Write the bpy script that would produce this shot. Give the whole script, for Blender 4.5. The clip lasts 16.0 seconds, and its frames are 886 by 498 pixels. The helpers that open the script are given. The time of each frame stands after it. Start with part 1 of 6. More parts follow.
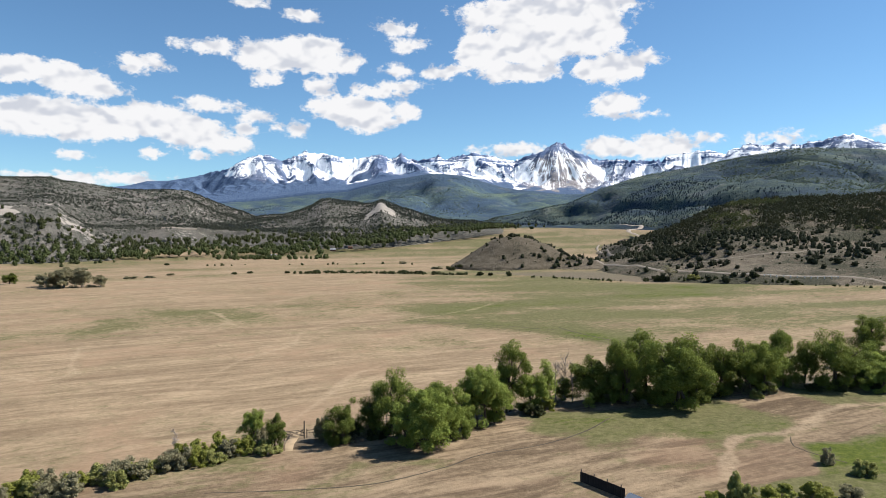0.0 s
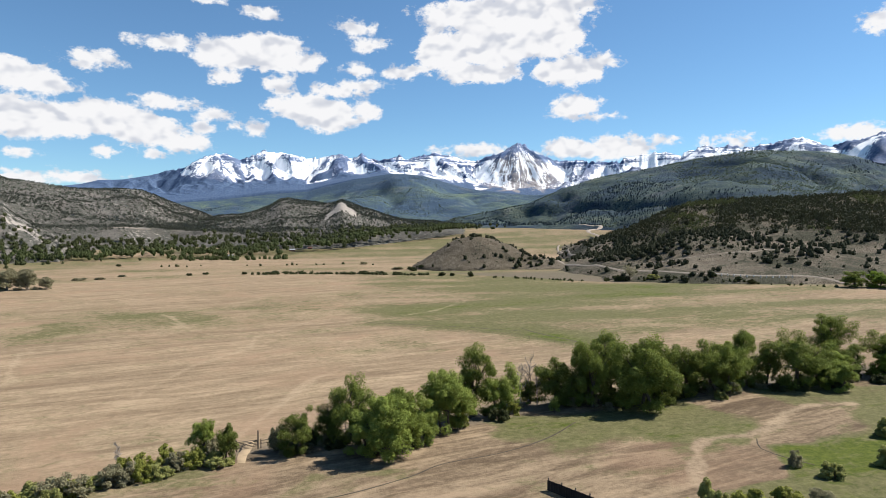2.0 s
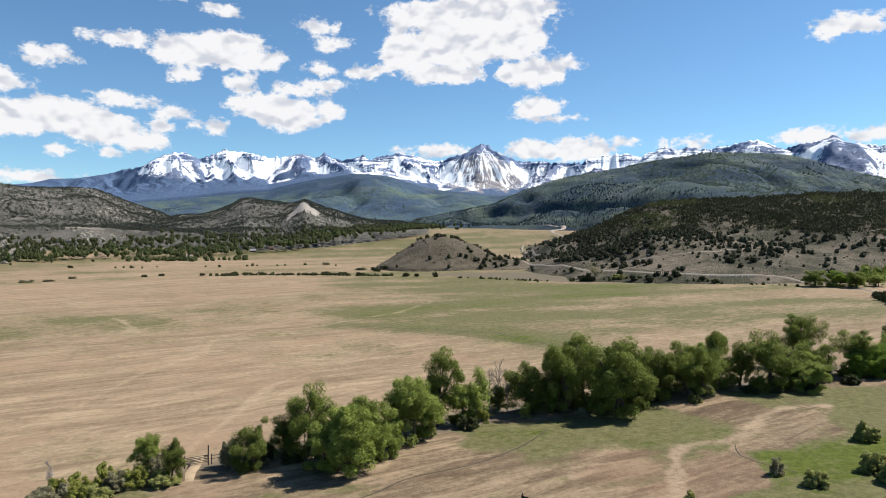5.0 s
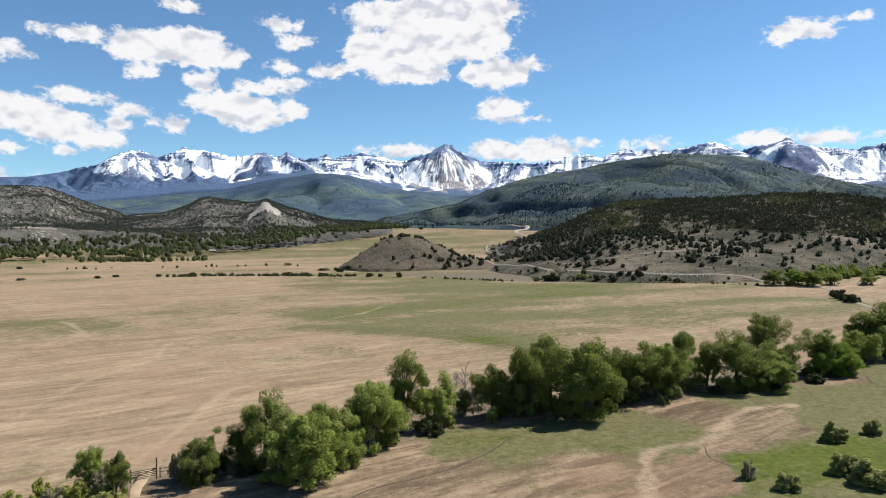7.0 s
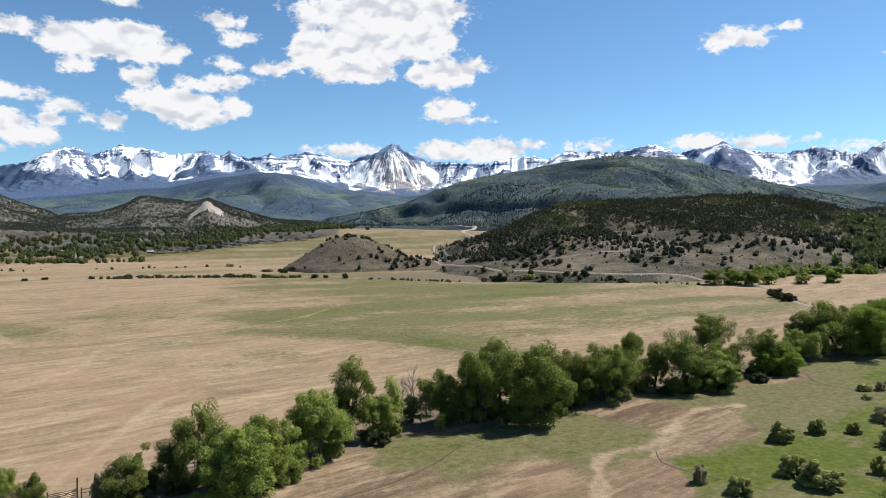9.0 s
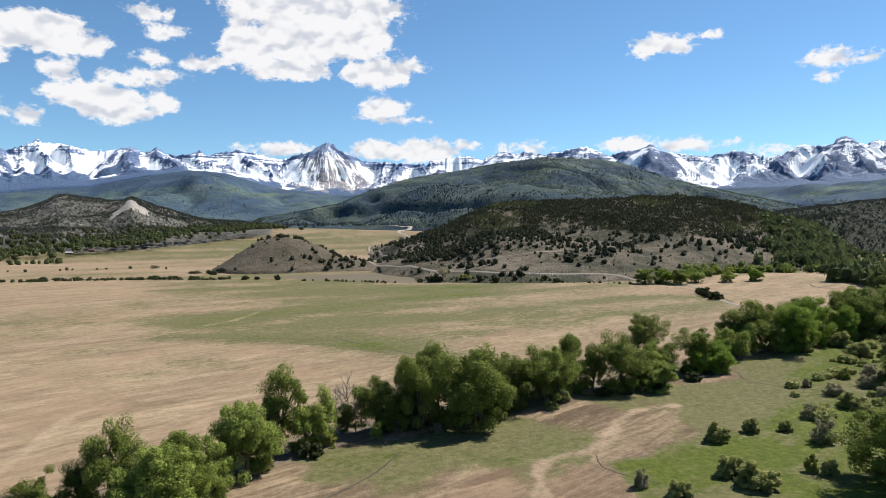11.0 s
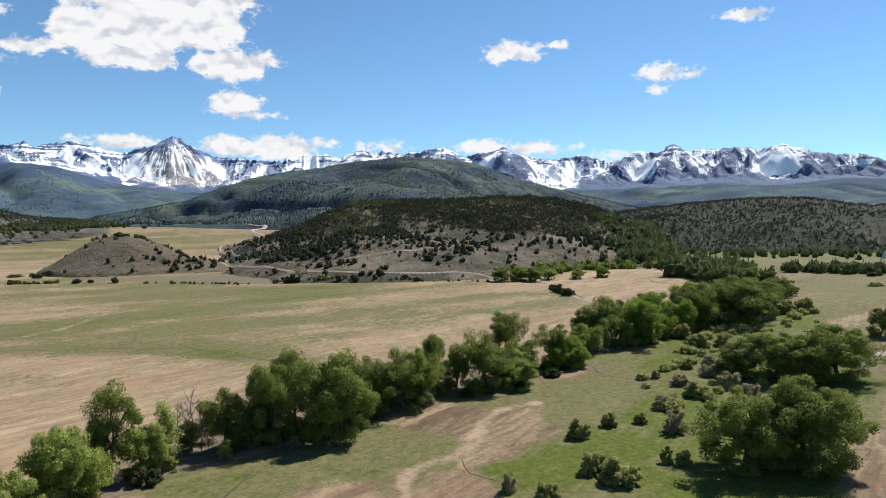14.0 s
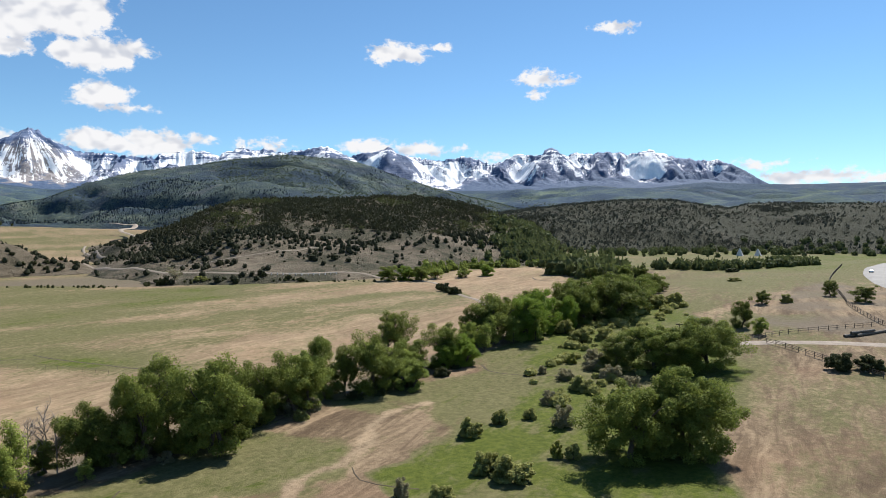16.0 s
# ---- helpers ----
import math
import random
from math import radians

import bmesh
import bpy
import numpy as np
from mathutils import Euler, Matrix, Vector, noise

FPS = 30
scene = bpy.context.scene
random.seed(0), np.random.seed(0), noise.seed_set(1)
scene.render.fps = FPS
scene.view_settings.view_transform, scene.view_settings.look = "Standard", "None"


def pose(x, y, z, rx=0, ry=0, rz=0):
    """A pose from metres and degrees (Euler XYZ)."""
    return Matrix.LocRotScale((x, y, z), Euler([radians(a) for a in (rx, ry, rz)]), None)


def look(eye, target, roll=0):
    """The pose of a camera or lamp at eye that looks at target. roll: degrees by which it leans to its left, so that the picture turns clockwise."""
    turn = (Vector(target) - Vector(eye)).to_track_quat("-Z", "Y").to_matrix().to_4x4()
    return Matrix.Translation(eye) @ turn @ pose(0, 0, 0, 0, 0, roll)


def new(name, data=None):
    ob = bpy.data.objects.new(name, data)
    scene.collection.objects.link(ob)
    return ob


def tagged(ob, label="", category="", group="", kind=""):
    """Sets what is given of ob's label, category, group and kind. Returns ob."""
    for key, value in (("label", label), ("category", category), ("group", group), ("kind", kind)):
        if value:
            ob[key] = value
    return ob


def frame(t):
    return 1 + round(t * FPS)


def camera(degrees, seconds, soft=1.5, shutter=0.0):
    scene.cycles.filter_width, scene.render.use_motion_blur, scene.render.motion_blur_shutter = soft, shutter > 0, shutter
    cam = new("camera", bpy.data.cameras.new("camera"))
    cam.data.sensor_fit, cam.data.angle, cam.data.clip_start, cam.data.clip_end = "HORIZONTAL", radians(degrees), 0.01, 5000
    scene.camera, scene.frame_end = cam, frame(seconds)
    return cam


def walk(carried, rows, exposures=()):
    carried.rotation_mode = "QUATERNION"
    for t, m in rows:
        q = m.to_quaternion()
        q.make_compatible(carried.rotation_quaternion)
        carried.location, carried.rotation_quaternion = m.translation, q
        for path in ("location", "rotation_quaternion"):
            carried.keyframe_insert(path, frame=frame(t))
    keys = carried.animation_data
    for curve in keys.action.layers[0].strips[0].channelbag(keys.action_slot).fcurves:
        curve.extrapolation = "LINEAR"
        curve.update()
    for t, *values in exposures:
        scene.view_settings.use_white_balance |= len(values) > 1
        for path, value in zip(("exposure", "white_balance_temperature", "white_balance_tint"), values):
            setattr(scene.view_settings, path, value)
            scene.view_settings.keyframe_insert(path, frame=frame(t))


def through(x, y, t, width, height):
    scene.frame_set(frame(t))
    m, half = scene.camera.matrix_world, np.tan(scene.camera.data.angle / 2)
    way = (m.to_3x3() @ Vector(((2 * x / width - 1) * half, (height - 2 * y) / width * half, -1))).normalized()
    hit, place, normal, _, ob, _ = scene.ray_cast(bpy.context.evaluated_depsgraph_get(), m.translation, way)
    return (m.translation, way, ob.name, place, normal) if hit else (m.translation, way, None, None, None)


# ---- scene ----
import functools

LENS = 66.41
cam = camera(LENS, 16.0, soft=0.5)
# seconds, place of the eye, yaw and pitch in degrees
PATH = [
    (0, 0.00, -0.00, 36.00, -0.00, -1.36),
    (0.5, -0.01, 1.17, 35.93, -1.03, -1.35),
    (1, 0.02, 2.32, 35.90, -1.82, -1.35),
    (1.5, 0.04, 3.44, 35.88, -2.60, -1.35),
    (2, -0.02, 4.59, 35.88, -3.28, -1.34),
    (2.5, -0.10, 5.77, 35.84, -3.92, -1.34),
    (3, -0.13, 6.95, 35.77, -4.59, -1.34),
    (3.5, -0.10, 8.11, 35.69, -4.96, -1.34),
    (4, -0.05, 9.26, 35.62, -5.26, -1.32),
    (6.5, 0.48, 14.88, 35.31, -8.60, -1.29),
    (7, 0.64, 15.98, 35.26, -9.38, -1.29),
    (7.5, 0.81, 17.08, 35.22, -10.34, -1.29),
    (8, 1.02, 18.14, 35.22, -11.43, -1.30),
    (8.5, 1.25, 19.20, 35.27, -12.61, -1.29),
    (9, 1.47, 20.26, 35.35, -13.85, -1.27),
    (11.5, 2.79, 25.57, 35.48, -21.12, -1.29),
    (12, 3.12, 26.57, 35.44, -23.20, -1.32),
    (12.5, 3.45, 27.57, 35.39, -25.38, -1.32),
    (13, 3.81, 28.58, 35.36, -27.40, -1.29),
    (13.5, 4.23, 29.54, 35.31, -29.32, -1.31),
    (14, 4.65, 30.46, 35.24, -31.24, -1.33),
    (14.5, 5.05, 31.32, 35.14, -33.51, -1.32),
    (15, 5.44, 32.14, 35.03, -35.99, -1.31),
    (15.5, 5.82, 32.94, 34.90, -38.54, -1.30),
    (16, 6.14, 33.74, 34.66, -40.92, -1.31),
]
walk(cam, [(t, pose(x, y, z, 90 + pitch, 0, yaw)) for t, x, y, z, yaw, pitch in PATH])

# ---------------- sky, sun and exposure ----------------
SUN_AZ, SUN_EL = 76.0, 49.0          # bearing from +y towards +x, and height
scene.view_settings.exposure = 0.775
world = bpy.data.worlds.new("sky")
scene.world = world
world.use_nodes = True


class Nodes:
    """Short calls to wire up a node tree."""

    def __init__(self, tree):
        self.tree = tree
        tree.nodes.clear()

    def add(self, kind, **settings):
        n = self.tree.nodes.new(kind)
        for key, value in settings.items():
            setattr(n, key, value)
        return n

    def put(self, socket, value):
        if isinstance(value, bpy.types.NodeSocket):
            self.tree.links.new(value, socket)
        elif value is not None:
            socket.default_value = value

    def math(self, op, a, b=None, c=None, clamp=False):
        n = self.add("ShaderNodeMath", operation=op, use_clamp=clamp)
        for s, v in zip(n.inputs, (a, b, c)):
            self.put(s, v)
        return n.outputs[0]

    def vec(self, op, a, b=None, c=None, out=0):
        n = self.add("ShaderNodeVectorMath", operation=op)
        for s, v in zip(n.inputs, (a, b, c)):
            self.put(s, v)
        return n.outputs[out]

    def noise(self, vector, scale, detail=4, rough=0.55, warp=0.0):
        n = self.add("ShaderNodeTexNoise")
        self.put(n.inputs["Vector"], vector)
        n.inputs["Scale"].default_value, n.inputs["Detail"].default_value = scale, detail
        n.inputs["Roughness"].default_value, n.inputs["Distortion"].default_value = rough, warp
        return n.outputs["Fac"]

    def step(self, value, low, high, to_low=0.0, to_high=1.0):
        n = self.add("ShaderNodeMapRange", interpolation_type="SMOOTHSTEP")
        self.put(n.inputs["Value"], value)
        n.inputs["From Min"].default_value, n.inputs["From Max"].default_value = low, high
        n.inputs["To Min"].default_value, n.inputs["To Max"].default_value = to_low, to_high
        return n.outputs["Result"]

    def mix(self, fac, a, b, blend="MIX"):
        n = self.add("ShaderNodeMix", data_type="RGBA", blend_type=blend)
        self.put(n.inputs["Factor"], fac)
        for name, v in (("A", a), ("B", b)):
            s = next(i for i in n.inputs if i.name == name and i.type == "RGBA")
            self.put(s, (*v, 1) if isinstance(v, tuple) and len(v) == 3 else v)
        return next(o for o in n.outputs if o.type == "RGBA")


# clouds, bank by bank: bearing, height, half width, half height, in degrees
CLOUDS_WEST = ((-31.5, 11.6, 2.1, 1), (-29.2, 11.2, 2.2, 1.03), (-27.2, 10.8, 1.7, 0.82), (-31.4, 8.4, 3.1, 1.35), (-27.8, 8.3, 3.7, 1.4), (-23.1, 8.6, 3.6, 1.28),
               (-20.3, 7.9, 2.9, 1.22), (-17.7, 7.1, 1.8, 0.71), (-19, 10, 2.1, 0.48), (-24.1, 12.8, 1.7, 0.58), (-30, 4, 4.3, 0.37), (-25.4, 4.1, 2.3, 0.43),
               (-28.7, 5.8, 0.6, 0.28), (-23.4, 6.1, 0.5, 0.26), (-19.9, 6.1, 0.5, 0.27), (-21, 14.7, 0.7, 0.29), (-16.1, 8.3, 0.7, 0.44))
CLOUDS_MID = ((-14.4, 14.1, 2.6, 1.2), (-10.8, 14.5, 2.8, 1.48), (-8.7, 13.8, 1.9, 0.79), (-18.3, 14.5, 1.3, 0.46), (-14.6, 12.4, 1, 0.57), (-10.2, 12, 1.1, 0.67),
              (-8.7, 10.3, 2.3, 1), (-6.4, 9.7, 2.4, 1.28), (-3.1, 10.1, 1.1, 0.78), (-12.2, 8.5, 0.9, 0.54), (-13.7, 8.6, 0.5, 0.22), (-3.8, 12.2, 1.6, 0.45),
              (-3.6, 13.3, 1.1, 0.4), (0.1, 13.3, 1.7, 0.45), (-2.8, 15.3, 1.3, 0.48), (-4, 16.7, 1.4, 0.43), (-5.4, 11.6, 1.8, 0.41), (-11.9, 17.4, 1.3, 0.38),
              (-15.7, 17.9, 0.8, 0.33), (-15.3, 9.4, 1, 0.41))
CLOUDS_HIGH = ((3.6, 14.9, 2.6, 1.58), (5, 13.4, 1.9, 0.98), (7.8, 15.5, 3.5, 2.17), (8.3, 17.6, 6.9, 1.43), (12.4, 15.9, 2.7, 1.79), (12, 18.3, 4.1, 1.04),
               (7.4, 13.3, 2.3, 0.8), (14, 13.2, 2.6, 1.13), (12, 13.3, 1.1, 0.96), (16, 13.8, 1.2, 0.51), (14.2, 10.3, 1.9, 0.89), (16, 9.5, 1.1, 0.22),
               (13.6, 7.1, 2.2, 0.64), (17.8, 7, 2.5, 0.89), (15.6, 6.7, 3.5, 0.54), (6, 6.9, 2.4, 0.42), (20.8, 7.5, 0.8, 0.22), (26.4, 7.1, 1.5, 0.46))
CLOUDS_EAST = ((36.7, 14.8, 1.7, 0.72), (38.2, 14.6, 1.3, 0.42), (36, 14.2, 0.7, 0.35), (49, 12.7, 1.6, 0.59), (48.7, 11.3, 0.6, 0.32), (40.4, 15.2, 0.6, 0.17),
               (38.7, 7.1, 2.5, 0.4), (34.5, 7.2, 1.8, 0.6), (45.6, 6.3, 1.6, 0.3), (51.4, 12.4, 0.3, 0.12), (55.1, 16.4, 1.2, 0.38), (65.8, 5.3, 1.1, 0.17),
               (68.1, 4.2, 2.3, 0.42), (71, 4.2, 1.8, 0.32), (73.8, 3.9, 1, 0.19), (84, 6, 5, 0.8), (100, 12, 7, 2), (-42, 9, 4, 1.6), (-48, 13, 5, 1.5))

g = Nodes(world.node_tree)
sky = g.add("ShaderNodeTexSky", sky_type="NISHITA", sun_disc=False)
sky.sun_elevation, sky.sun_rotation = radians(SUN_EL), radians(SUN_AZ)
sky.altitude, sky.air_density, sky.dust_density, sky.ozone_density = 1500, 1.0, 0.0, 1.0
way = g.add("ShaderNodeTexCoord").outputs["Generated"]
part_of = g.add("ShaderNodeSeparateXYZ")
g.put(part_of.inputs[0], way)
bearing = g.math("MULTIPLY", g.math("ARCTAN2", part_of.outputs[0], part_of.outputs[1]), 180 / math.pi)
height = g.math("MULTIPLY", g.math("ARCSINE", part_of.outputs[2]), 180 / math.pi)
flat_way = g.add("ShaderNodeCombineXYZ")
g.put(flat_way.inputs[0], bearing)
g.put(flat_way.inputs[1], height)
place = flat_way.outputs[0]
nearest = None
for az, el, wide, tall in CLOUDS_WEST + CLOUDS_MID + CLOUDS_HIGH + CLOUDS_EAST:
    d = g.vec("LENGTH", g.vec("MULTIPLY_ADD", place, (1 / wide, 1 / tall, 1), (-az / wide, -el / tall, 0)), out=1)
    d = g.math("MULTIPLY", g.math("SUBTRACT", d, 1.0), min(tall, 1.6))
    nearest = d if nearest is None else g.math("SMOOTH_MIN", nearest, d, 0.35)
puff = g.vec("MULTIPLY", place, (0.85, 1.2, 1))
lobes = g.noise(puff, 0.75, 3, 0.5, 0.3)
rag = g.noise(puff, 2.6, 5, 0.6, 0.2)
edge = g.math("ADD", nearest, g.math("ADD", g.math("MULTIPLY", g.math("SUBTRACT", lobes, 0.53), 1.5), g.math("MULTIPLY", g.math("SUBTRACT", rag, 0.5), 0.85)))
cover = g.step(edge, 0.22, -0.22)
# cloud shading painted into the tone: two shifted noises give bright tops, grey undersides
thick = g.noise(g.vec("ADD", puff, (0.0, 0.35, 0)), 0.55, 2, 0.5, 0.2)
under = g.noise(g.vec("ADD", puff, (0.0, -0.35, 0)), 0.55, 2, 0.5, 0.2)
relief = g.math("MULTIPLY", g.math("SUBTRACT", under, thick), 1.35)
glow = g.math("ADD", g.math("SUBTRACT", 0.95, g.math("MULTIPLY", g.step(edge, 0.0, -1.4), 0.06)), relief)
tone = g.mix(g.step(glow, 0.66, 0.98), (0.374, 0.391, 0.435), (0.544, 0.544, 0.554))
SKY_STRENGTH = 0.0735
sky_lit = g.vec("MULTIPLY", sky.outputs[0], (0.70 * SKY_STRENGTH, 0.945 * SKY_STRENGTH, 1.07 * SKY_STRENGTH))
both = g.mix(cover, sky_lit, tone)
shine = g.add("ShaderNodeBackground")
g.put(shine.inputs["Color"], both)
g.put(g.add("ShaderNodeOutputWorld").inputs["Surface"], shine.outputs[0])

sun = new("sun", bpy.data.lights.new("sun", "SUN"))
sun.data.energy, sun.data.angle, sun.data.color = 5.0, radians(0.53), (1.0, 0.95, 0.88)
sun.matrix_world = look((0, 0, 0), (-math.sin(radians(SUN_AZ)) * math.cos(radians(SUN_EL)), -math.cos(radians(SUN_AZ)) * math.cos(radians(SUN_EL)), -math.sin(radians(SUN_EL))))

# ---------------- materials ----------------
def material(name, rough=0.9, metal=0.0, spec=0.2):
    m = bpy.data.materials.new(name)
    m.use_nodes = True
    n = Nodes(m.node_tree)
    b = n.add("ShaderNodeBsdfPrincipled")
    b.inputs["Roughness"].default_value, b.inputs["Metallic"].default_value = rough, metal
    b.inputs["Specular IOR Level"].default_value = spec
    n.put(n.add("ShaderNodeOutputMaterial").inputs["Surface"], b.outputs[0])
    n.where = n.add("ShaderNodeNewGeometry").outputs["Position"]
    return m, n, b


def bump(n, b, value, strength, distance):
    k = n.add("ShaderNodeBump")
    k.inputs["Strength"].default_value, k.inputs["Distance"].default_value = strength, distance
    n.put(k.inputs["Height"], value)
    n.put(b.inputs["Normal"], k.outputs[0])


def plain_material(name, colour, rough=0.8, metal=0.0, vary=0.25, size=1.5, spec=0.2):
    """A surface of one colour with blotches at two scales and a fine relief."""
    m, n, b = material(name, rough, metal, spec)
    big, small = n.noise(n.where, 1 / size, 4), n.noise(n.where, 9 / size, 3)
    f = n.math("ADD", n.math("MULTIPLY", big, 0.65), n.math("MULTIPLY", small, 0.35))
    f = n.step(f, 0.3, 0.7)
    n.put(b.inputs["Base Color"], n.mix(f, tuple(c * (1 - vary) for c in colour), tuple(min(1, c * (1 + vary)) for c in colour)))
    bump(n, b, small, 0.3, 0.05 * size)
    return m


def leaf_material(name, dark, light, through=0.35):
    """Leaves: a different tone for each, light shining through them."""
    m, n, b = material(name, 0.75, 0.0, 0.08)
    geo = n.add("ShaderNodeNewGeometry")
    info = n.add("ShaderNodeObjectInfo").outputs["Random"]
    clump = n.noise(n.where, 0.55, 3)
    f = n.math("ADD", n.math("MULTIPLY", geo.outputs["Random Per Island"], 0.55), n.math("MULTIPLY", n.step(clump, 0.3, 0.7), 0.45))
    c = n.mix(f, dark, light)
    c = n.mix(n.math("MULTIPLY", info, 0.35), c, tuple(0.6 * a for a in light))
    n.put(b.inputs["Base Color"], c)
    t = n.add("ShaderNodeBsdfTranslucent")
    n.put(t.inputs["Color"], n.mix(0.5, c, light))
    s = n.add("ShaderNodeMixShader")
    s.inputs[0].default_value = through
    n.put(s.inputs[1], b.outputs[0])
    n.put(s.inputs[2], t.outputs[0])
    out = next(o for o in n.tree.nodes if o.type == "OUTPUT_MATERIAL")
    n.put(out.inputs["Surface"], s.outputs[0])
    return m


def meadow_material():
    """Grass that is green where it is wet and straw-coloured where it is dry; attributes say how wet, how bare and how bleached it is."""
    m, n, b = material("meadow", 0.95, 0, 0.1)
    wet = n.add("ShaderNodeAttribute", attribute_name="wet").outputs["Fac"]
    bare = n.add("ShaderNodeAttribute", attribute_name="bare").outputs["Fac"]
    pale = n.add("ShaderNodeAttribute", attribute_name="pale").outputs["Fac"]
    grazed = n.add("ShaderNodeAttribute", attribute_name="grazed").outputs["Fac"]
    along = n.add("ShaderNodeVectorRotate", rotation_type="Z_AXIS")
    n.put(along.inputs["Vector"], n.where)
    along.inputs["Angle"].default_value = radians(-22)
    s1 = n.noise(n.vec("MULTIPLY", along.outputs[0], (0.055, 0.30, 0.3)), 1.0, 6, 0.70, 0.9)
    s2 = n.noise(n.where, 0.03, 5, 0.62, 0.8)
    s3 = n.noise(n.where, 0.9, 5, 0.75)
    s4 = n.noise(n.where, 4.0, 3, 0.75)
    s5 = n.noise(n.vec("MULTIPLY", along.outputs[0], (0.012, 0.075, 0.1)), 1.0, 6, 0.66, 1.2)
    tone = n.math("ADD", n.math("MULTIPLY", s1, 0.45), n.math("ADD", n.math("MULTIPLY", s5, 0.35), n.math("MULTIPLY", s3, 0.2)))
    straw = n.mix(n.step(tone, 0.40, 0.62), (0.168, 0.120, 0.074), (0.345, 0.258, 0.166))
    straw = n.mix(n.math("MULTIPLY", n.step(s2, 0.48, 0.7), 0.7), straw, (0.272, 0.180, 0.116))
    straw = n.mix(n.math("MULTIPLY", n.step(s4, 0.5, 0.75), 0.4), straw, (0.409, 0.318, 0.212))
    straw = n.mix(n.math("MULTIPLY", n.step(s4, 0.5, 0.3), 0.35), straw, (0.146, 0.110, 0.0686))
    straw = n.mix(n.math("MULTIPLY", grazed, n.step(tone, 0.62, 0.38, 0.25, 1.0)), straw, n.mix(1.0, straw, (0.50, 0.49, 0.49), "MULTIPLY"))
    grass = n.mix(n.step(s3, 0.3, 0.75), (0.0788, 0.0788, 0.0307), (0.155, 0.142, 0.0672))
    grass = n.mix(n.math("MULTIPLY", n.step(s4, 0.5, 0.75), 0.3), grass, (0.161, 0.146, 0.0657))
    lush = n.mix(n.step(n.math("ADD", n.math("MULTIPLY", s3, 0.6), n.math("MULTIPLY", s4, 0.4)), 0.35, 0.65), (0.040, 0.058, 0.0075), (0.104, 0.122, 0.0205))
    tuft = n.noise(n.vec("MULTIPLY", along.outputs[0], (0.26, 0.42, 0.3)), 1.0, 6, 0.75, 1.0)
    jitter = n.math("ADD", n.math("MULTIPLY", n.math("SUBTRACT", s1, 0.5), 0.9), n.math("MULTIPLY", n.math("SUBTRACT", s5, 0.5), 0.9))
    jitter = n.math("ADD", jitter, n.math("MULTIPLY", n.math("SUBTRACT", tuft, 0.5), 1.5))
    w = n.math("ADD", wet, n.math("MULTIPLY", jitter, 0.95))
    c = n.mix(n.step(w, 0.10, 0.70), straw, grass)
    c = n.mix(n.step(w, 0.80, 1.25), c, lush)
    c = n.mix(n.math("MULTIPLY", pale, n.step(s3, 0.2, 0.6)), c, (0.365, 0.281, 0.186))
    dirt = n.mix(s3, (0.0949, 0.0766, 0.0548), (0.168, 0.139, 0.102))
    c = n.mix(n.step(n.math("ADD", bare, n.math("MULTIPLY", n.math("SUBTRACT", s3, 0.5), 0.5)), 0.3, 0.8), c, dirt)
    grain = n.math("ADD", n.math("MULTIPLY", s4, 0.55), n.math("MULTIPLY", tuft, 0.45))
    c = n.mix(n.step(grain, 0.40, 0.60, 0.0, 0.42), c, n.mix(1.0, c, (0.60, 0.60, 0.60), "MULTIPLY"))
    n.put(b.inputs["Base Color"], c)
    bump(n, b, n.math("ADD", s4, s3), 0.5, 0.2)
    return m


def hill_material(name, soil_a, soil_b, brush, spread, pale=None, size=1.0):
    """Dry hillside: soil with brush in patches and, where given, pale rock outcrops on steep ground."""
    m, n, b = material(name, 0.95, 0, 0.1)
    s1, s2, s3 = n.noise(n.where, 0.02 / size, 6, 0.62, 0.4), n.noise(n.where, 0.16 / size, 4, 0.65), n.noise(n.where, 0.8 / size, 3, 0.7)
    c = n.mix(n.step(s2, 0.35, 0.65), soil_a, soil_b)
    f = n.math("ADD", n.math("MULTIPLY", s1, 0.5), n.math("MULTIPLY", n.math("ADD", s2, s3), 0.25))
    c = n.mix(n.step(f, 0.62 - spread * 0.3, 0.70 - spread * 0.3), c, n.mix(s3, tuple(0.6 * v for v in brush), brush))
    if pale:
        z = n.add("ShaderNodeSeparateXYZ")
        n.put(z.inputs[0], n.add("ShaderNodeNewGeometry").outputs["Normal"])
        fleck = n.math("MULTIPLY", n.step(n.math("ADD", n.math("MULTIPLY", s2, 0.5), n.math("MULTIPLY", s3, 0.5)), 0.52, 0.58), n.step(s1, 0.47, 0.56))
        c = n.mix(n.math("MULTIPLY", fleck, 0.8), c, pale)
        steep = n.math("ADD", n.math("SUBTRACT", 1.0, z.outputs[2]), n.math("MULTIPLY", n.math("SUBTRACT", s1, 0.5), 0.5))
        c = n.mix(n.math("MULTIPLY", n.step(steep, 0.12, 0.2), n.step(n.math("ADD", n.math("MULTIPLY", s2, 0.6), n.math("MULTIPLY", s3, 0.4)), 0.5, 0.58)), c, pale)
    n.put(b.inputs["Base Color"], c)
    bump(n, b, n.math("ADD", s3, s2), 0.9, 2.0 * size)
    return m


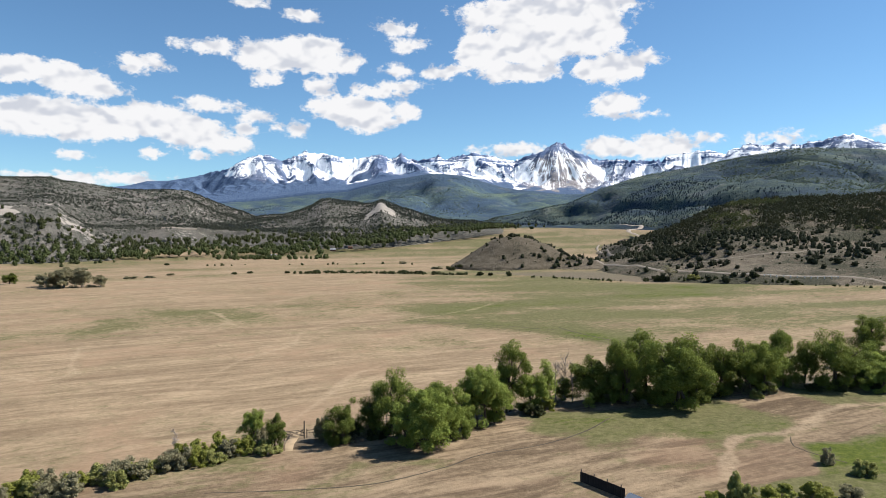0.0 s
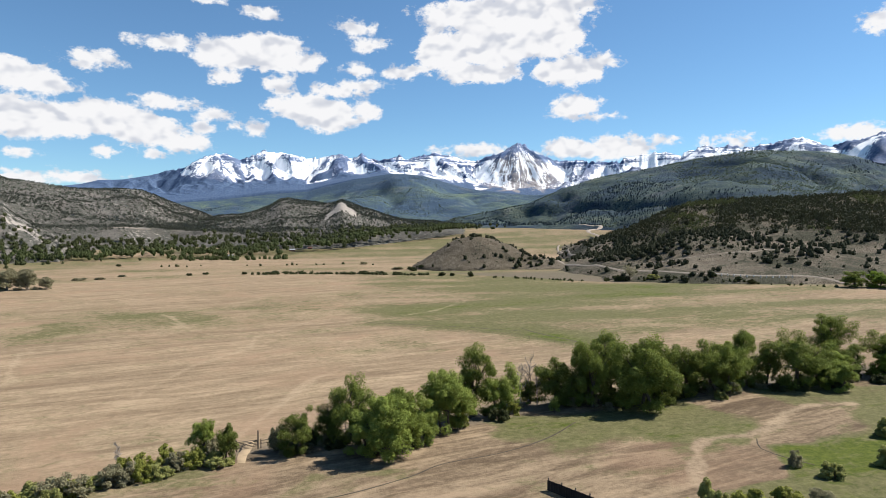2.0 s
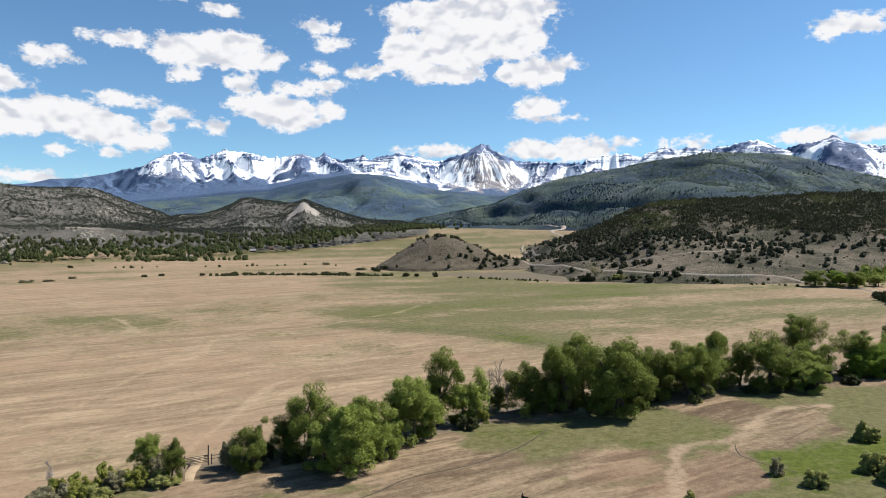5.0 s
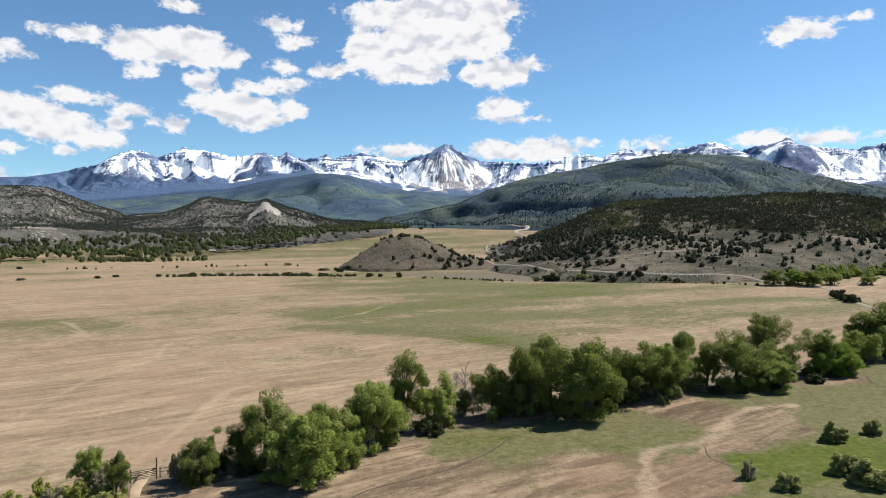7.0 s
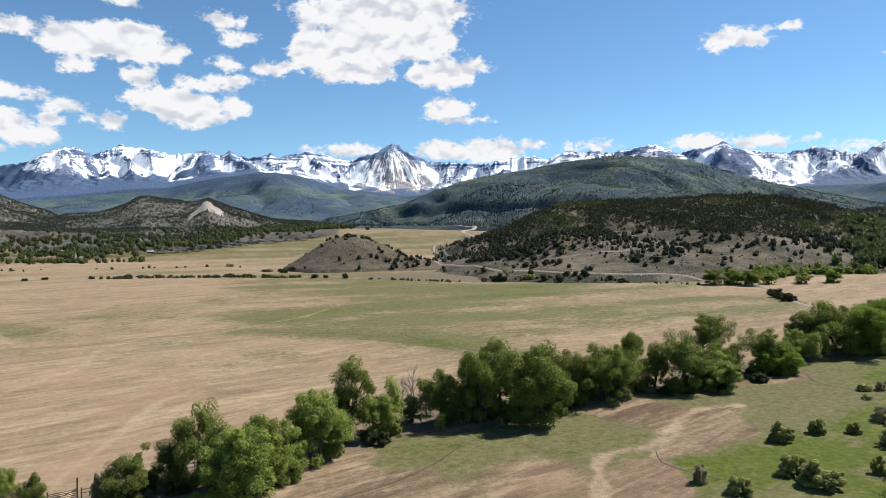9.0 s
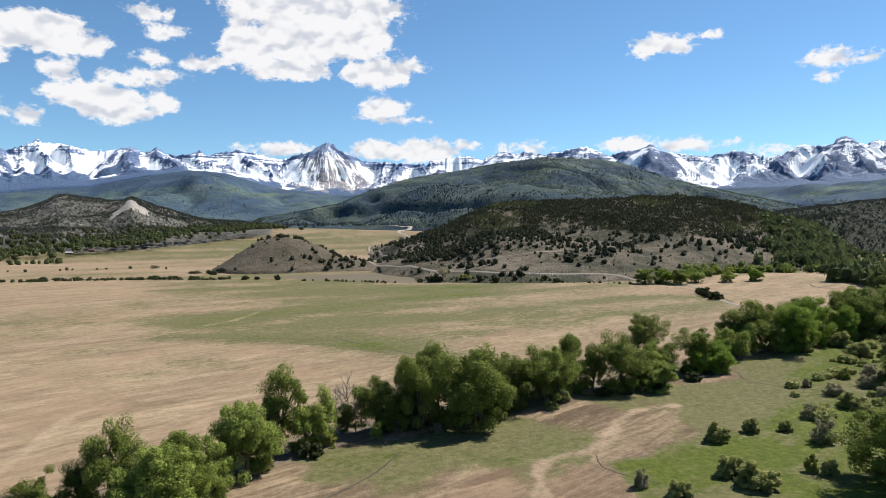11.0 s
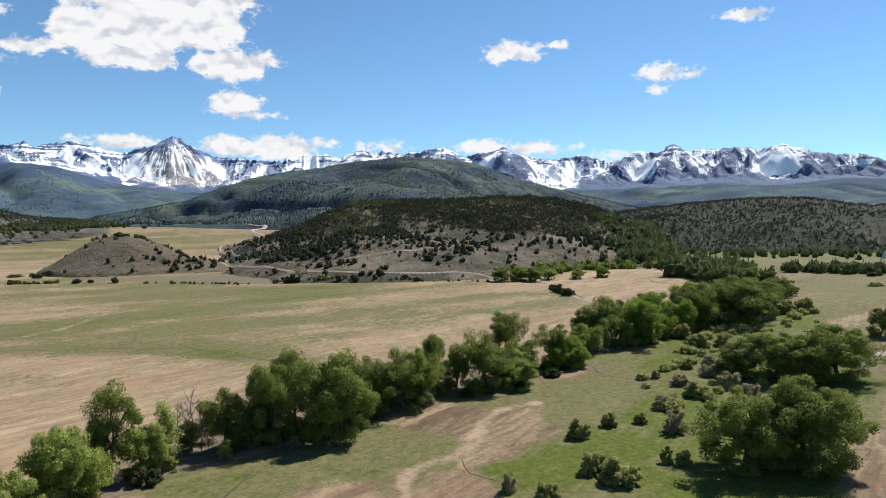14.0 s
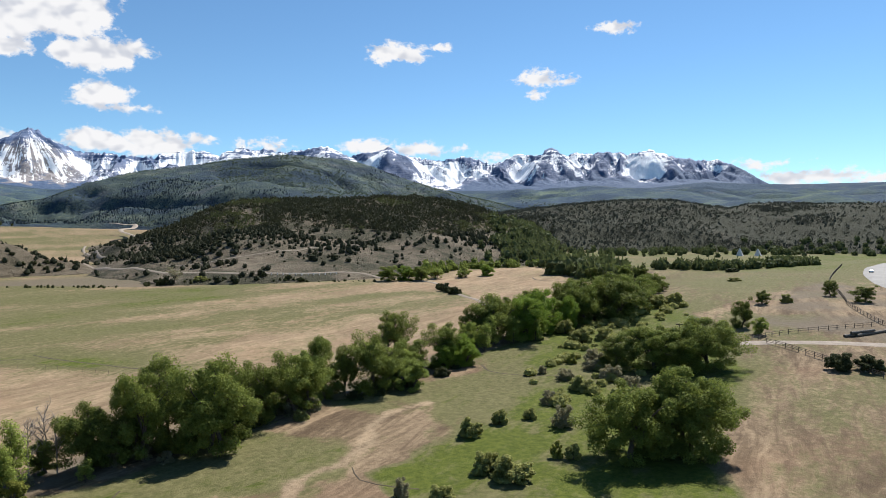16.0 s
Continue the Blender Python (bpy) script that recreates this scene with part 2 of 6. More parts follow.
def forest_material(name, dark, mid, light, size=1.0, shade_line=None):
    """Wooded slopes too far off to tell the trees: dark spruce, paler aspen stands, grey dead stands and small
    clearings, the colours blued for haze; above a set line mostly the dark tone, for spruce under haze and cloud
    shadow.
    """
    m, n, b = material(name, 0.95, 0, 0.05)
    stretch = n.vec("MULTIPLY", n.where, (1, 1, 2.5))
    s1 = n.noise(stretch, 0.0045 / size, 6, 0.62, 0.8)
    s2 = n.noise(stretch, 0.022 / size, 6, 0.72, 0.3)
    s3 = n.noise(n.vec("MULTIPLY", n.where, (1, 1, 0.35)), 0.22 / size, 3, 0.8)
    s4 = n.noise(stretch, 0.009 / size, 5, 0.7, 0.5)
    f = n.math("ADD", n.math("MULTIPLY", s1, 0.55), n.math("MULTIPLY", s2, 0.45))
    # higher ground takes the dark tone: cloud shadow and haze painted as spruce
    if shade_line:
        z = n.add("ShaderNodeSeparateXYZ")
        n.put(z.inputs[0], n.where)
        f = n.math("SUBTRACT", f, n.step(z.outputs[2], shade_line - 45, shade_line + 20, 0.0, 0.14))
    c = n.mix(n.step(f, 0.44, 0.54), dark, mid)
    c = n.mix(n.step(f, 0.54, 0.61), c, light)
    c = n.mix(n.math("MULTIPLY", n.step(s4, 0.55, 0.66), 0.55), c, (0.139, 0.146, 0.142))
    c = n.mix(n.step(s3, 0.35, 0.65), n.mix(0.7, c, tuple(0.8 * v for v in dark)), c)
    n.put(b.inputs["Base Color"], c)
    bump(n, b, n.math("ADD", s3, s2), 0.5, 8.0 * size)
    return m


def range_material():
    """Rock in level beds and spruce slopes below, both with distance haze painted in as blue, and late snow that lies
    in the gullies and on ledges; the map holds the line of fall and the height.
    """
    m, n, b = material("haze-tinted alpine rock and snow", 0.85, 0, 0.1)
    uv = n.add("ShaderNodeUVMap", uv_map="lie").outputs[0]
    part_of = n.add("ShaderNodeSeparateXYZ")
    n.put(part_of.inputs[0], uv)
    high = part_of.outputs[1]
    ask = lambda name: n.add("ShaderNodeAttribute", attribute_name=name).outputs["Fac"]
    mul = lambda a, k: n.math("MULTIPLY", a, k)
    off = lambda a, k: n.math("SUBTRACT", a, k)
    add = lambda *v: functools.reduce(lambda p, q: n.math("ADD", p, q), v)
    patch = n.noise(n.where, 0.011, 5, 0.62, 0.8)
    speck = n.noise(n.where, 0.07, 5, 0.8, 0.2)
    streak = n.noise(n.vec("MULTIPLY", uv, (4.2, 0.42, 1)), 1.0, 5, 0.75, 0.25)
    band = n.noise(n.vec("MULTIPLY", n.where, (0.0018, 0.0018, 0.055)), 1.0, 4, 0.65, 0.2)
    scree_at, below, spur = ask("scree"), ask("below"), ask("spur")
    # grey rock, its colour shifted to blue to stand for haze
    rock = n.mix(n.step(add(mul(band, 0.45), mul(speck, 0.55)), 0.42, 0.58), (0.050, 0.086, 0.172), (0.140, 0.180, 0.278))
    scree = n.mix(n.step(speck, 0.35, 0.65), (0.168, 0.157, 0.164), (0.277, 0.256, 0.252))
    rock = n.mix(mul(mul(scree_at, n.step(below, 0.35, 0.8)), n.step(add(patch, mul(speck, 0.4)), 0.5, 0.66)), rock, scree)
    # spruce slopes lightened and blued in the base colour, again as haze
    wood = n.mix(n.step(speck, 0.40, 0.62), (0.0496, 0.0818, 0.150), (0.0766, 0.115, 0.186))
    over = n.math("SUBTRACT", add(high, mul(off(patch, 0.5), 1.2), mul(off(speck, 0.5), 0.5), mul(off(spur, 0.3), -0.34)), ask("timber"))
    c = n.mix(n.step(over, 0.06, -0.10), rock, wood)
    hold = add(mul(off(patch, 0.5), 2.6), mul(off(speck, 0.5), 3.6), mul(off(streak, 0.5), add(mul(scree_at, 6.0), 1.7)), mul(off(spur, 0.25), -0.95), off(ask("snow"), 0.02))
    hold = add(hold, mul(mul(scree_at, n.step(below, 0.75, 0.1)), -1.1))
    hold = add(hold, mul(add(mul(off(band, 0.555), 10.0), mul(off(speck, 0.5), 3.0)), mul(n.step(below, 0.7, 0.3), ask("cliff"))))
    hold = add(hold, mul(off(n.step(over, -0.12, 0.22), 1.0), 4.0))
    c = n.mix(n.step(hold, -0.05, 0.06), c, (0.80, 0.82, 0.85))
    n.put(b.inputs["Base Color"], c)
    bump(n, b, add(speck, streak), 0.3, 8.0)
    return m


MEADOW = meadow_material()
MESA_SOIL = hill_material("mesa soil", (0.112, 0.092, 0.067), (0.176, 0.148, 0.110), (0.066, 0.064, 0.042), 0.56)
MOUND_SOIL = hill_material("mound soil", (0.093, 0.077, 0.054), (0.138, 0.115, 0.084), (0.050, 0.045, 0.028), 0.35)
# soil and brush of the far scrub hills, lightened to stand for haze
CHALK_SOIL = hill_material("scrub hill", (0.128, 0.115, 0.102), (0.197, 0.179, 0.157), (0.0803, 0.0818, 0.0672), 0.62, (0.307, 0.277, 0.248))
CHALK = plain_material("pale shale", (0.245, 0.218, 0.190), 0.95, 0, 0.22, 14)
EAST_SOIL = hill_material("brushy hill", (0.071, 0.062, 0.048), (0.110, 0.094, 0.075), (0.041, 0.045, 0.030), 0.8)
# forest greens with aerial haze mixed in as blue, more so farther off
HAZED_FOREST = forest_material("hazed mixed forest", (0.038, 0.0584, 0.0788), (0.0788, 0.104, 0.0861), (0.128, 0.150, 0.106))
HAZED_FAR_FOREST = forest_material("hazed far forest", (0.046, 0.074, 0.112), (0.082, 0.118, 0.112), (0.125, 0.165, 0.112), 1.4, 262)
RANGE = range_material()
BARK = plain_material("cottonwood bark", (0.0876, 0.0693, 0.0511), 0.95, 0, 0.35, 0.6)
DEAD_WOOD = plain_material("bleached wood", (0.263, 0.226, 0.197), 0.9, 0, 0.3, 0.5)
GREY_TWIG = plain_material("grey twigs", (0.146, 0.131, 0.113), 0.9, 0, 0.35, 0.7)
LEAF = leaf_material("cottonwood leaf", (0.042, 0.062, 0.013), (0.240, 0.285, 0.062), 0.32)
LEAF_PALE = leaf_material("young cottonwood leaf", (0.085, 0.122, 0.024), (0.320, 0.375, 0.088), 0.34)
LEAF_BRIGHT = leaf_material("bright poplar leaf", (0.070, 0.122, 0.015), (0.245, 0.335, 0.052), 0.34)
LEAF_DARK = leaf_material("dark leaf", (0.034, 0.052, 0.012), (0.180, 0.212, 0.048), 0.30)
WILLOW_LEAF = leaf_material("willow leaf", (0.135, 0.142, 0.042), (0.365, 0.370, 0.130), 0.34)
GREY_LEAF = leaf_material("grey willow leaf", (0.150, 0.140, 0.080), (0.330, 0.305, 0.185), 0.35)
YELLOW_LEAF = leaf_material("yellow-green willow leaf", (0.125, 0.140, 0.024), (0.31, 0.32, 0.078), 0.36)
# paler, greyer copies of the needle colours, with haze painted in
HAZED_JUNIPER = leaf_material("hazed juniper needle", (0.0365, 0.0416, 0.035), (0.0803, 0.0861, 0.0642), 0.2)
HAZED_PINE = leaf_material("hazed pine needle", (0.0321, 0.0416, 0.0365), (0.0657, 0.0774, 0.0599), 0.2)
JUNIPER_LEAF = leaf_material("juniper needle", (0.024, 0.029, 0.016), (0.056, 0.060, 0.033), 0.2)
SAGE_LEAF = leaf_material("scrub oak leaf", (0.042, 0.050, 0.021), (0.088, 0.098, 0.042), 0.3)
FAR_LEAF = leaf_material("distant cottonwood leaf", (0.040, 0.054, 0.020), (0.120, 0.142, 0.055), 0.3)
GRAVEL = plain_material("gravel", (0.248, 0.212, 0.175), 0.95, 0, 0.2, 2.5)
ASPHALT = plain_material("worn asphalt", (0.219, 0.212, 0.204), 0.85, 0, 0.12, 6)
DITCH_SOIL = plain_material("damp ditch soil", (0.0621, 0.0496, 0.0336), 0.95, 0, 0.35, 1.0)
TRACK_SOIL = plain_material("dry track", (0.292, 0.219, 0.139), 0.95, 0, 0.18, 2.0)
FENCE_WOOD = plain_material("weathered fence wood", (0.117, 0.0949, 0.0766), 0.9, 0, 0.3, 0.5)
WHITE_PAINT = plain_material("white paint", (0.547, 0.540, 0.511), 0.6, 0, 0.08, 0.8)
# needles and leaves of the far slopes, paled and blued as haze
HAZED_SPRUCE = leaf_material("hazed spruce needle", (0.0263, 0.0423, 0.0613), (0.0526, 0.0759, 0.0912), 0.3)
HAZED_ASPEN = leaf_material("hazed aspen leaf", (0.0766, 0.102, 0.0766), (0.120, 0.150, 0.102), 0.3)
ROAD_DIRT = plain_material("road dirt", (0.215, 0.182, 0.145), 0.95, 0, 0.2, 2.5)

# ---------------- the lie of the land ----------------
def smooth(a, b, v):
    s = np.clip((v - a) / (b - a), 0, 1)
    return s * s * (3 - 2 * s)


def lattice(ix, iy, seed):
    n = (ix.astype(np.int64) * 374761393 + iy.astype(np.int64) * 668265263 + seed * 982451653) & 0x7FFFFFFF
    n = ((n ^ (n >> 13)) * 1274126177) & 0x7FFFFFFF
    return ((n ^ (n >> 16)) & 0xFFFF) / 65535.0


def value_noise(x, y, seed):
    x, y = np.asarray(x, float), np.asarray(y, float)
    ix, iy = np.floor(x), np.floor(y)
    fx, fy = x - ix, y - iy
    fx, fy = fx * fx * (3 - 2 * fx), fy * fy * (3 - 2 * fy)
    a, b = lattice(ix, iy, seed), lattice(ix + 1, iy, seed)
    c, d = lattice(ix, iy + 1, seed), lattice(ix + 1, iy + 1, seed)
    return (a + (b - a) * fx) * (1 - fy) + (c + (d - c) * fx) * fy


def fbm(x, y, size, seed, octaves=4):
    """Fractal noise from -1 to 1 whose largest lumps are about size metres."""
    total, amp, norm = 0.0, 1.0, 0.0
    for k in range(octaves):
        total = total + amp * (value_noise(np.asarray(x) * 2 ** k / size, np.asarray(y) * 2 ** k / size, seed + k) * 2 - 1)
        norm += amp
        amp *= 0.5
    return total / norm * 1.6


def creek_y(x):
    """The line of the creek and its trees."""
    return np.interp(x, CREEK_X, CREEK_Y)


CREEK_X = (-200, -60, -30, 0, 30, 55, 85, 110, 150, 190, 222, 262, 300, 352, 430)
CREEK_Y = (40, 104, 120, 128, 145, 151, 156, 162, 170, 172, 182, 200, 224, 278, 310)


def plain(x, y):
    """Meadows: they rise gently to the east and away from the creek."""
    x, y = np.asarray(x, float), np.asarray(y, float)
    far = np.hypot(x, y)
    z = 0.012 * (np.clip(y, -400, 640) - 130) + 0.02 * np.clip(x, -420, 480)
    z = z + 0.5 * smooth(10, 90, y - creek_y(x)) + 0.045 * np.clip(far - 850, 0, 1300)
    z = z + 0.035 * np.clip(x - 110, 0, 160) * smooth(260, 150, y)
    return z + 0.35 * fbm(x, y, 45, 3, 3) * smooth(0, 60, far)


def dome(x, y, cx, cy, turn, right, left, away, near, flat=0.0, power=2.0):
    """1 on top of a hill, 0 at its foot; its reach differs to the four sides."""
    c, s = math.cos(radians(turn)), math.sin(radians(turn))
    u, v = (x - cx) * c + (y - cy) * s, -(x - cx) * s + (y - cy) * c
    d = (np.abs(u / np.where(u > 0, right, left)) ** power + np.abs(v / np.where(v > 0, away, near)) ** power) ** (1 / power)
    s = np.clip((1 - d) / (1 - flat), 0, 1)
    return s


def ridge(x, y, az_at, el_at, crest_at, foot_at, back, bulge=0.5, rough=0.0, size=100, seed=1):
    """A hill by bearing: how high its crest stands over the eye, in degrees, and how far off its crest and its foot lie. Gives its height over the meadows and 0 to 1 from foot to crest."""
    r, az = np.hypot(x, y), np.degrees(np.arctan2(x, y))
    c, f = np.interp(az, az_at, crest_at), np.interp(az, az_at, foot_at)
    el = np.interp(az, az_at, el_at)
    k = c / np.maximum(r, 1)
    top = 36 + c * np.tan(np.radians(el)) - plain(x * k, y * k)
    s = (r - f) / (c - f)
    up = np.clip(s, 0, 1)
    h = top * ((1 - bulge) * up + bulge * np.sin(up * math.pi / 2))
    over = np.clip((r - c) / back, 0, 1)
    h = h * (1 - over ** 1.5)
    h = h + rough * fbm(x, y, size, seed, 5) * smooth(0, 0.25, s) * smooth(0, 12, h) * (1 - 0.6 * smooth(0.75, 1.0, s) * smooth(1.3, 1.0, s))
    return np.where((s > 0) & (top > 0) & (h > 0), h, -4), up


def mound_h(x, y):
    s = dome(x, y, 60, 592, -8, 66, 54, 80, 62)
    lean = np.where(s > 0, 25.5 * (0.6 * smooth(0, 0.85, s) + 0.4 * np.sqrt(np.maximum(s, 0))) + 2.0 * fbm(x, y, 26, 11) * smooth(0, 0.3, s), -3)
    spur = dome(x, y, 112, 566, -20, 40, 50, 45, 40)
    return np.maximum(lean, np.where(spur > 0, 8 * spur, -3))


MESA_AZ = (11, 12.5, 14, 14.8, 17, 19, 20.5, 21.6, 23.3, 25.5, 32, 36, 37.8, 39.5, 41, 42.5, 44, 45, 46, 47.5, 49.5)
MESA_EL = (-4.5, -2.8, -1.7, -1.0, -0.25, 0.35, 1.05, 1.75, 2.35, 2.5, 2.55, 2.8, 2.88, 2.65, 2.28, 2.0, 1.4, 0.9, 0.55, -0.4, -2)
MESA_CREST = (640, 640, 650, 670, 700, 730, 750, 755, 760, 760, 770, 790, 800, 800, 800, 800, 800, 800, 800, 780, 760)
MESA_FOOT = (560, 540, 505, 490, 448, 425, 420, 418, 416, 414, 425, 450, 462, 485, 502, 510, 520, 525, 530, 560, 600)


def mesa_h(x, y):
    wob = 9 * fbm(x, y, 60, 23, 3)
    return ridge(x + wob, y, MESA_AZ, MESA_EL, MESA_CREST, MESA_FOOT, 380, 0.35, 3.4, 70, 22)[0]


BIG_AZ = (1, 4, 7, 10, 12, 13, 14.7, 17, 19, 21, 23, 25, 26.7, 28.5, 30.5, 32.3, 33.8, 35.3, 37, 39, 41.3, 44.3, 47)
BIG_EL = (-0.5, 1.3, 1.9, 2.5, 3.2, 3.7, 4.1, 4.6, 4.93, 5.25, 5.72, 6.08, 6.38, 6.42, 6.25, 6.1, 5.75, 5.2, 4.65, 4.05, 3.35, 2.6, 1.8)


def big_hill_h(x, y):
    az = np.degrees(np.arctan2(x, y))
    wob = 6.0 * fbm(x, y, 420, 31, 3)
    c, f = np.full(len(BIG_AZ), 1950.0), np.interp(BIG_AZ, (1, 10, 13, 17, 22, 30, 47), (1800, 1640, 1540, 1430, 1250, 1150, 1150))
    h, up = ridge(x + 4 * wob, y, BIG_AZ, BIG_EL, c, f, 1500, 0.25, 17, 190, 32)
    gully = np.abs(fbm(x + 0.3 * y, 0.35 * y, 170, 34, 3))
    return np.where(h > 0, np.maximum(0.1, h - 26 * (1 - np.minimum(1, 3 * gully)) * smooth(0, 0.3, up) * smooth(1.0, 0.8, up)), h)


CHALK_AZ = (-21, -19, -17.8, -15.6, -13.3, -12, -11, -10.2, -9.5, -8.6, -6.9, -6, -5.2, -4.4, -3.6, -1.6, 0.4, 2.2, 4.6, 7, 8.5)
CHALK_EL = (-0.3, 0.3, 0.7, 1.15, 1.5, 1.9, 2.35, 2.85, 2.95, 2.75, 2.4, 2.33, 2.62, 2.32, 1.98, 1.45, 1.0, 0.74, 0.5, 0.1, -0.5)
CHALK_CREST = (1600, 1600, 1600, 1620, 1700, 1750, 1780, 1800, 1800, 1760, 1580, 1510, 1480, 1480, 1500, 1560, 1620, 1660, 1700, 1720, 1720)
CHALK_FOOT = (1200, 1180, 1160, 1120, 1090, 1060, 1050, 1040, 1030, 1030, 1030, 1035, 1040, 1050, 1060, 1120, 1190, 1270, 1390, 1480, 1520)


def chalk_hill_h(x, y):
    return ridge(x, y, CHALK_AZ, CHALK_EL, CHALK_CREST, CHALK_FOOT, 700, 0.3, 8, 85, 42)[0]


WEST_AZ = (-75, -60, -45, -33, -31.4, -30, -29.3, -26.7, -25.2, -23.6, -22, -20.7, -19.3, -18.6, -17.8, -16.4, -15.6, -14.5, -13)
WEST_EL = (4.3, 4.2, 4.1, 3.95, 4.0, 3.95, 3.65, 3.42, 3.33, 3.33, 3.48, 3.42, 2.85, 2.55, 2.2, 1.75, 1.35, 0.7, 0)
NOSE_AZ, NOSE_EL = (-75, -60, -40, -33.2, -30.6, -29.7, -28.6, -27.9, -26.4, -25.8, -25), (2.6, 2.5, 2.3, 2.05, 2.28, 2.1, 1.25, 0.75, -0.3, -1.3, -2.4)


def west_hill_h(x, y):
    far = np.interp(WEST_AZ, (-75, -30, -22, -13), (1500, 1560, 1750, 1800))
    foot = np.interp(WEST_AZ, (-75, -30, -22, -17, -13), (1050, 1080, 1150, 1330, 1500))
    a = ridge(x, y, WEST_AZ, WEST_EL, far, foot, 800, 0.3, 12, 130, 52)[0]
    n = len(NOSE_AZ)
    b = ridge(x, y, NOSE_AZ, NOSE_EL, np.full(n, 1130.0), np.interp(NOSE_AZ, (-75, -33, -25), (880, 905, 930)), 400, 0.45, 9, 60, 57)[0]
    return np.maximum(a, b)


EAST_AZ = (43, 44.4, 47.6, 50, 54.3, 56.5, 58.6, 59.8, 61.5, 62.6, 63.8, 66.5, 70, 73, 90, 110, 125)
EAST_EL = (0.2, 1.3, 1.9, 2.25, 2.42, 2.52, 2.5, 2.25, 1.9, 1.72, 2.08, 2.22, 2.1, 2.05, 2.2, 2.2, 1.5)


def east_hill_h(x, y):
    crest = np.interp(EAST_AZ, (43, 58, 62, 64, 110), (1150, 1120, 1180, 1250, 1250))
    foot = np.interp(EAST_AZ, (43, 48, 58, 64, 110), (900, 830, 840, 880, 860))
    return ridge(x, y, EAST_AZ, EAST_EL, crest, foot, 900, 0.3, 7, 90, 62)[0]


FOOT_AZ = (-60, -33, -24, -19, -15, -11, -8, -6.8, -4, -1.1, 0.6, 1.7, 3.3, 4.1, 5.1, 6.5, 10.2, 25, 42.8, 50.8, 56.6, 61.7, 63.8, 67.6, 73.6, 90, 110)
FOOT_EL = (2.6, 2.6, 2.4, 2.6, 2.95, 3.5, 3.75, 4.1, 4.75, 5.15, 5.05, 4.93, 4.4, 4.15, 3.85, 3.6, 3.2, 3.2, 3.55, 3.6, 3.55, 4.0, 3.85, 3.65, 3.6, 3.6, 3.6)


def foothill_h(x, y):
    far, az = np.hypot(x, y), np.degrees(np.arctan2(x, y))
    top = 3750 * np.tan(np.radians(np.interp(az, FOOT_AZ, FOOT_EL))) + 36 - 74
    s = np.clip((far - 1850) / 1900, 0, 1.0)
    swell = fbm(x, y, 420, 71, 5) * 40 - 30 * (1 - np.minimum(1, 2.5 * np.abs(fbm(x - 0.3 * y, 0.4 * y, 330, 73, 3))))
    t = top * s ** 1.2 + swell * smooth(0, 0.25, s) * smooth(1.0, 0.8, s)
    return np.where(far > 1850, t, -4)


HILLS = (mound_h, mesa_h, big_hill_h, chalk_hill_h, west_hill_h, east_hill_h, foothill_h)


def surf(x, y):
    """Height of the land at a place, hills included."""
    top = np.zeros_like(np.asarray(x, float))
    for h in HILLS:
        top = np.maximum(top, h(np.asarray(x, float), np.asarray(y, float)))
    return plain(x, y) + top


# summits and saddles of the range: bearing and height above eye level, in degrees
RIDGE_AZ = (-60, -40, -28, -24.8, -23.6, -22, -19.9, -18.6, -17.5, -16.6, -15.3, -14.3, -13.5, -13, -12, -11.4, -8.9, -8, -7.2, -6.2, -5.5, -4.7, -4.3, -3.5,
           -2.8, -2.1, -1.4, -0.3, 0.4, 1, 1.7, 2.4, 4.2, 4.7, 5.3, 6.3, 6.9, 7.3, 7.9, 8.4, 8.8, 9.2, 9.6, 10.1, 10.4, 10.7, 10.9, 11.1, 11.8, 12.2,
           12.7, 13.3, 14.1, 14.6, 15.2, 16.5, 17.9, 18.4, 19.3, 20.7, 21.6, 22.3, 23.3, 24.4, 25.3, 26, 27.8, 28.3, 28.7, 30.2, 31.1, 32, 32.8, 33.1,
           33.9, 34.8, 35.4, 35.7, 36.1, 36.5, 36.8, 37.2, 37.9, 38.5, 39.3, 40.1, 40.6, 41.2, 41.8, 42.4, 43.1, 43.7, 44.1, 44.8, 45.2, 45.6, 46.2,
           46.6, 47.6, 48.5, 49, 49.8, 50.4, 51, 51.3, 51.7, 53.1, 54, 55.1, 56, 56.7, 57.5, 58.4, 59.5, 60.3, 61.8, 62.6, 63.8, 64.6, 65.4, 66.2, 67,
           70, 80, 110)
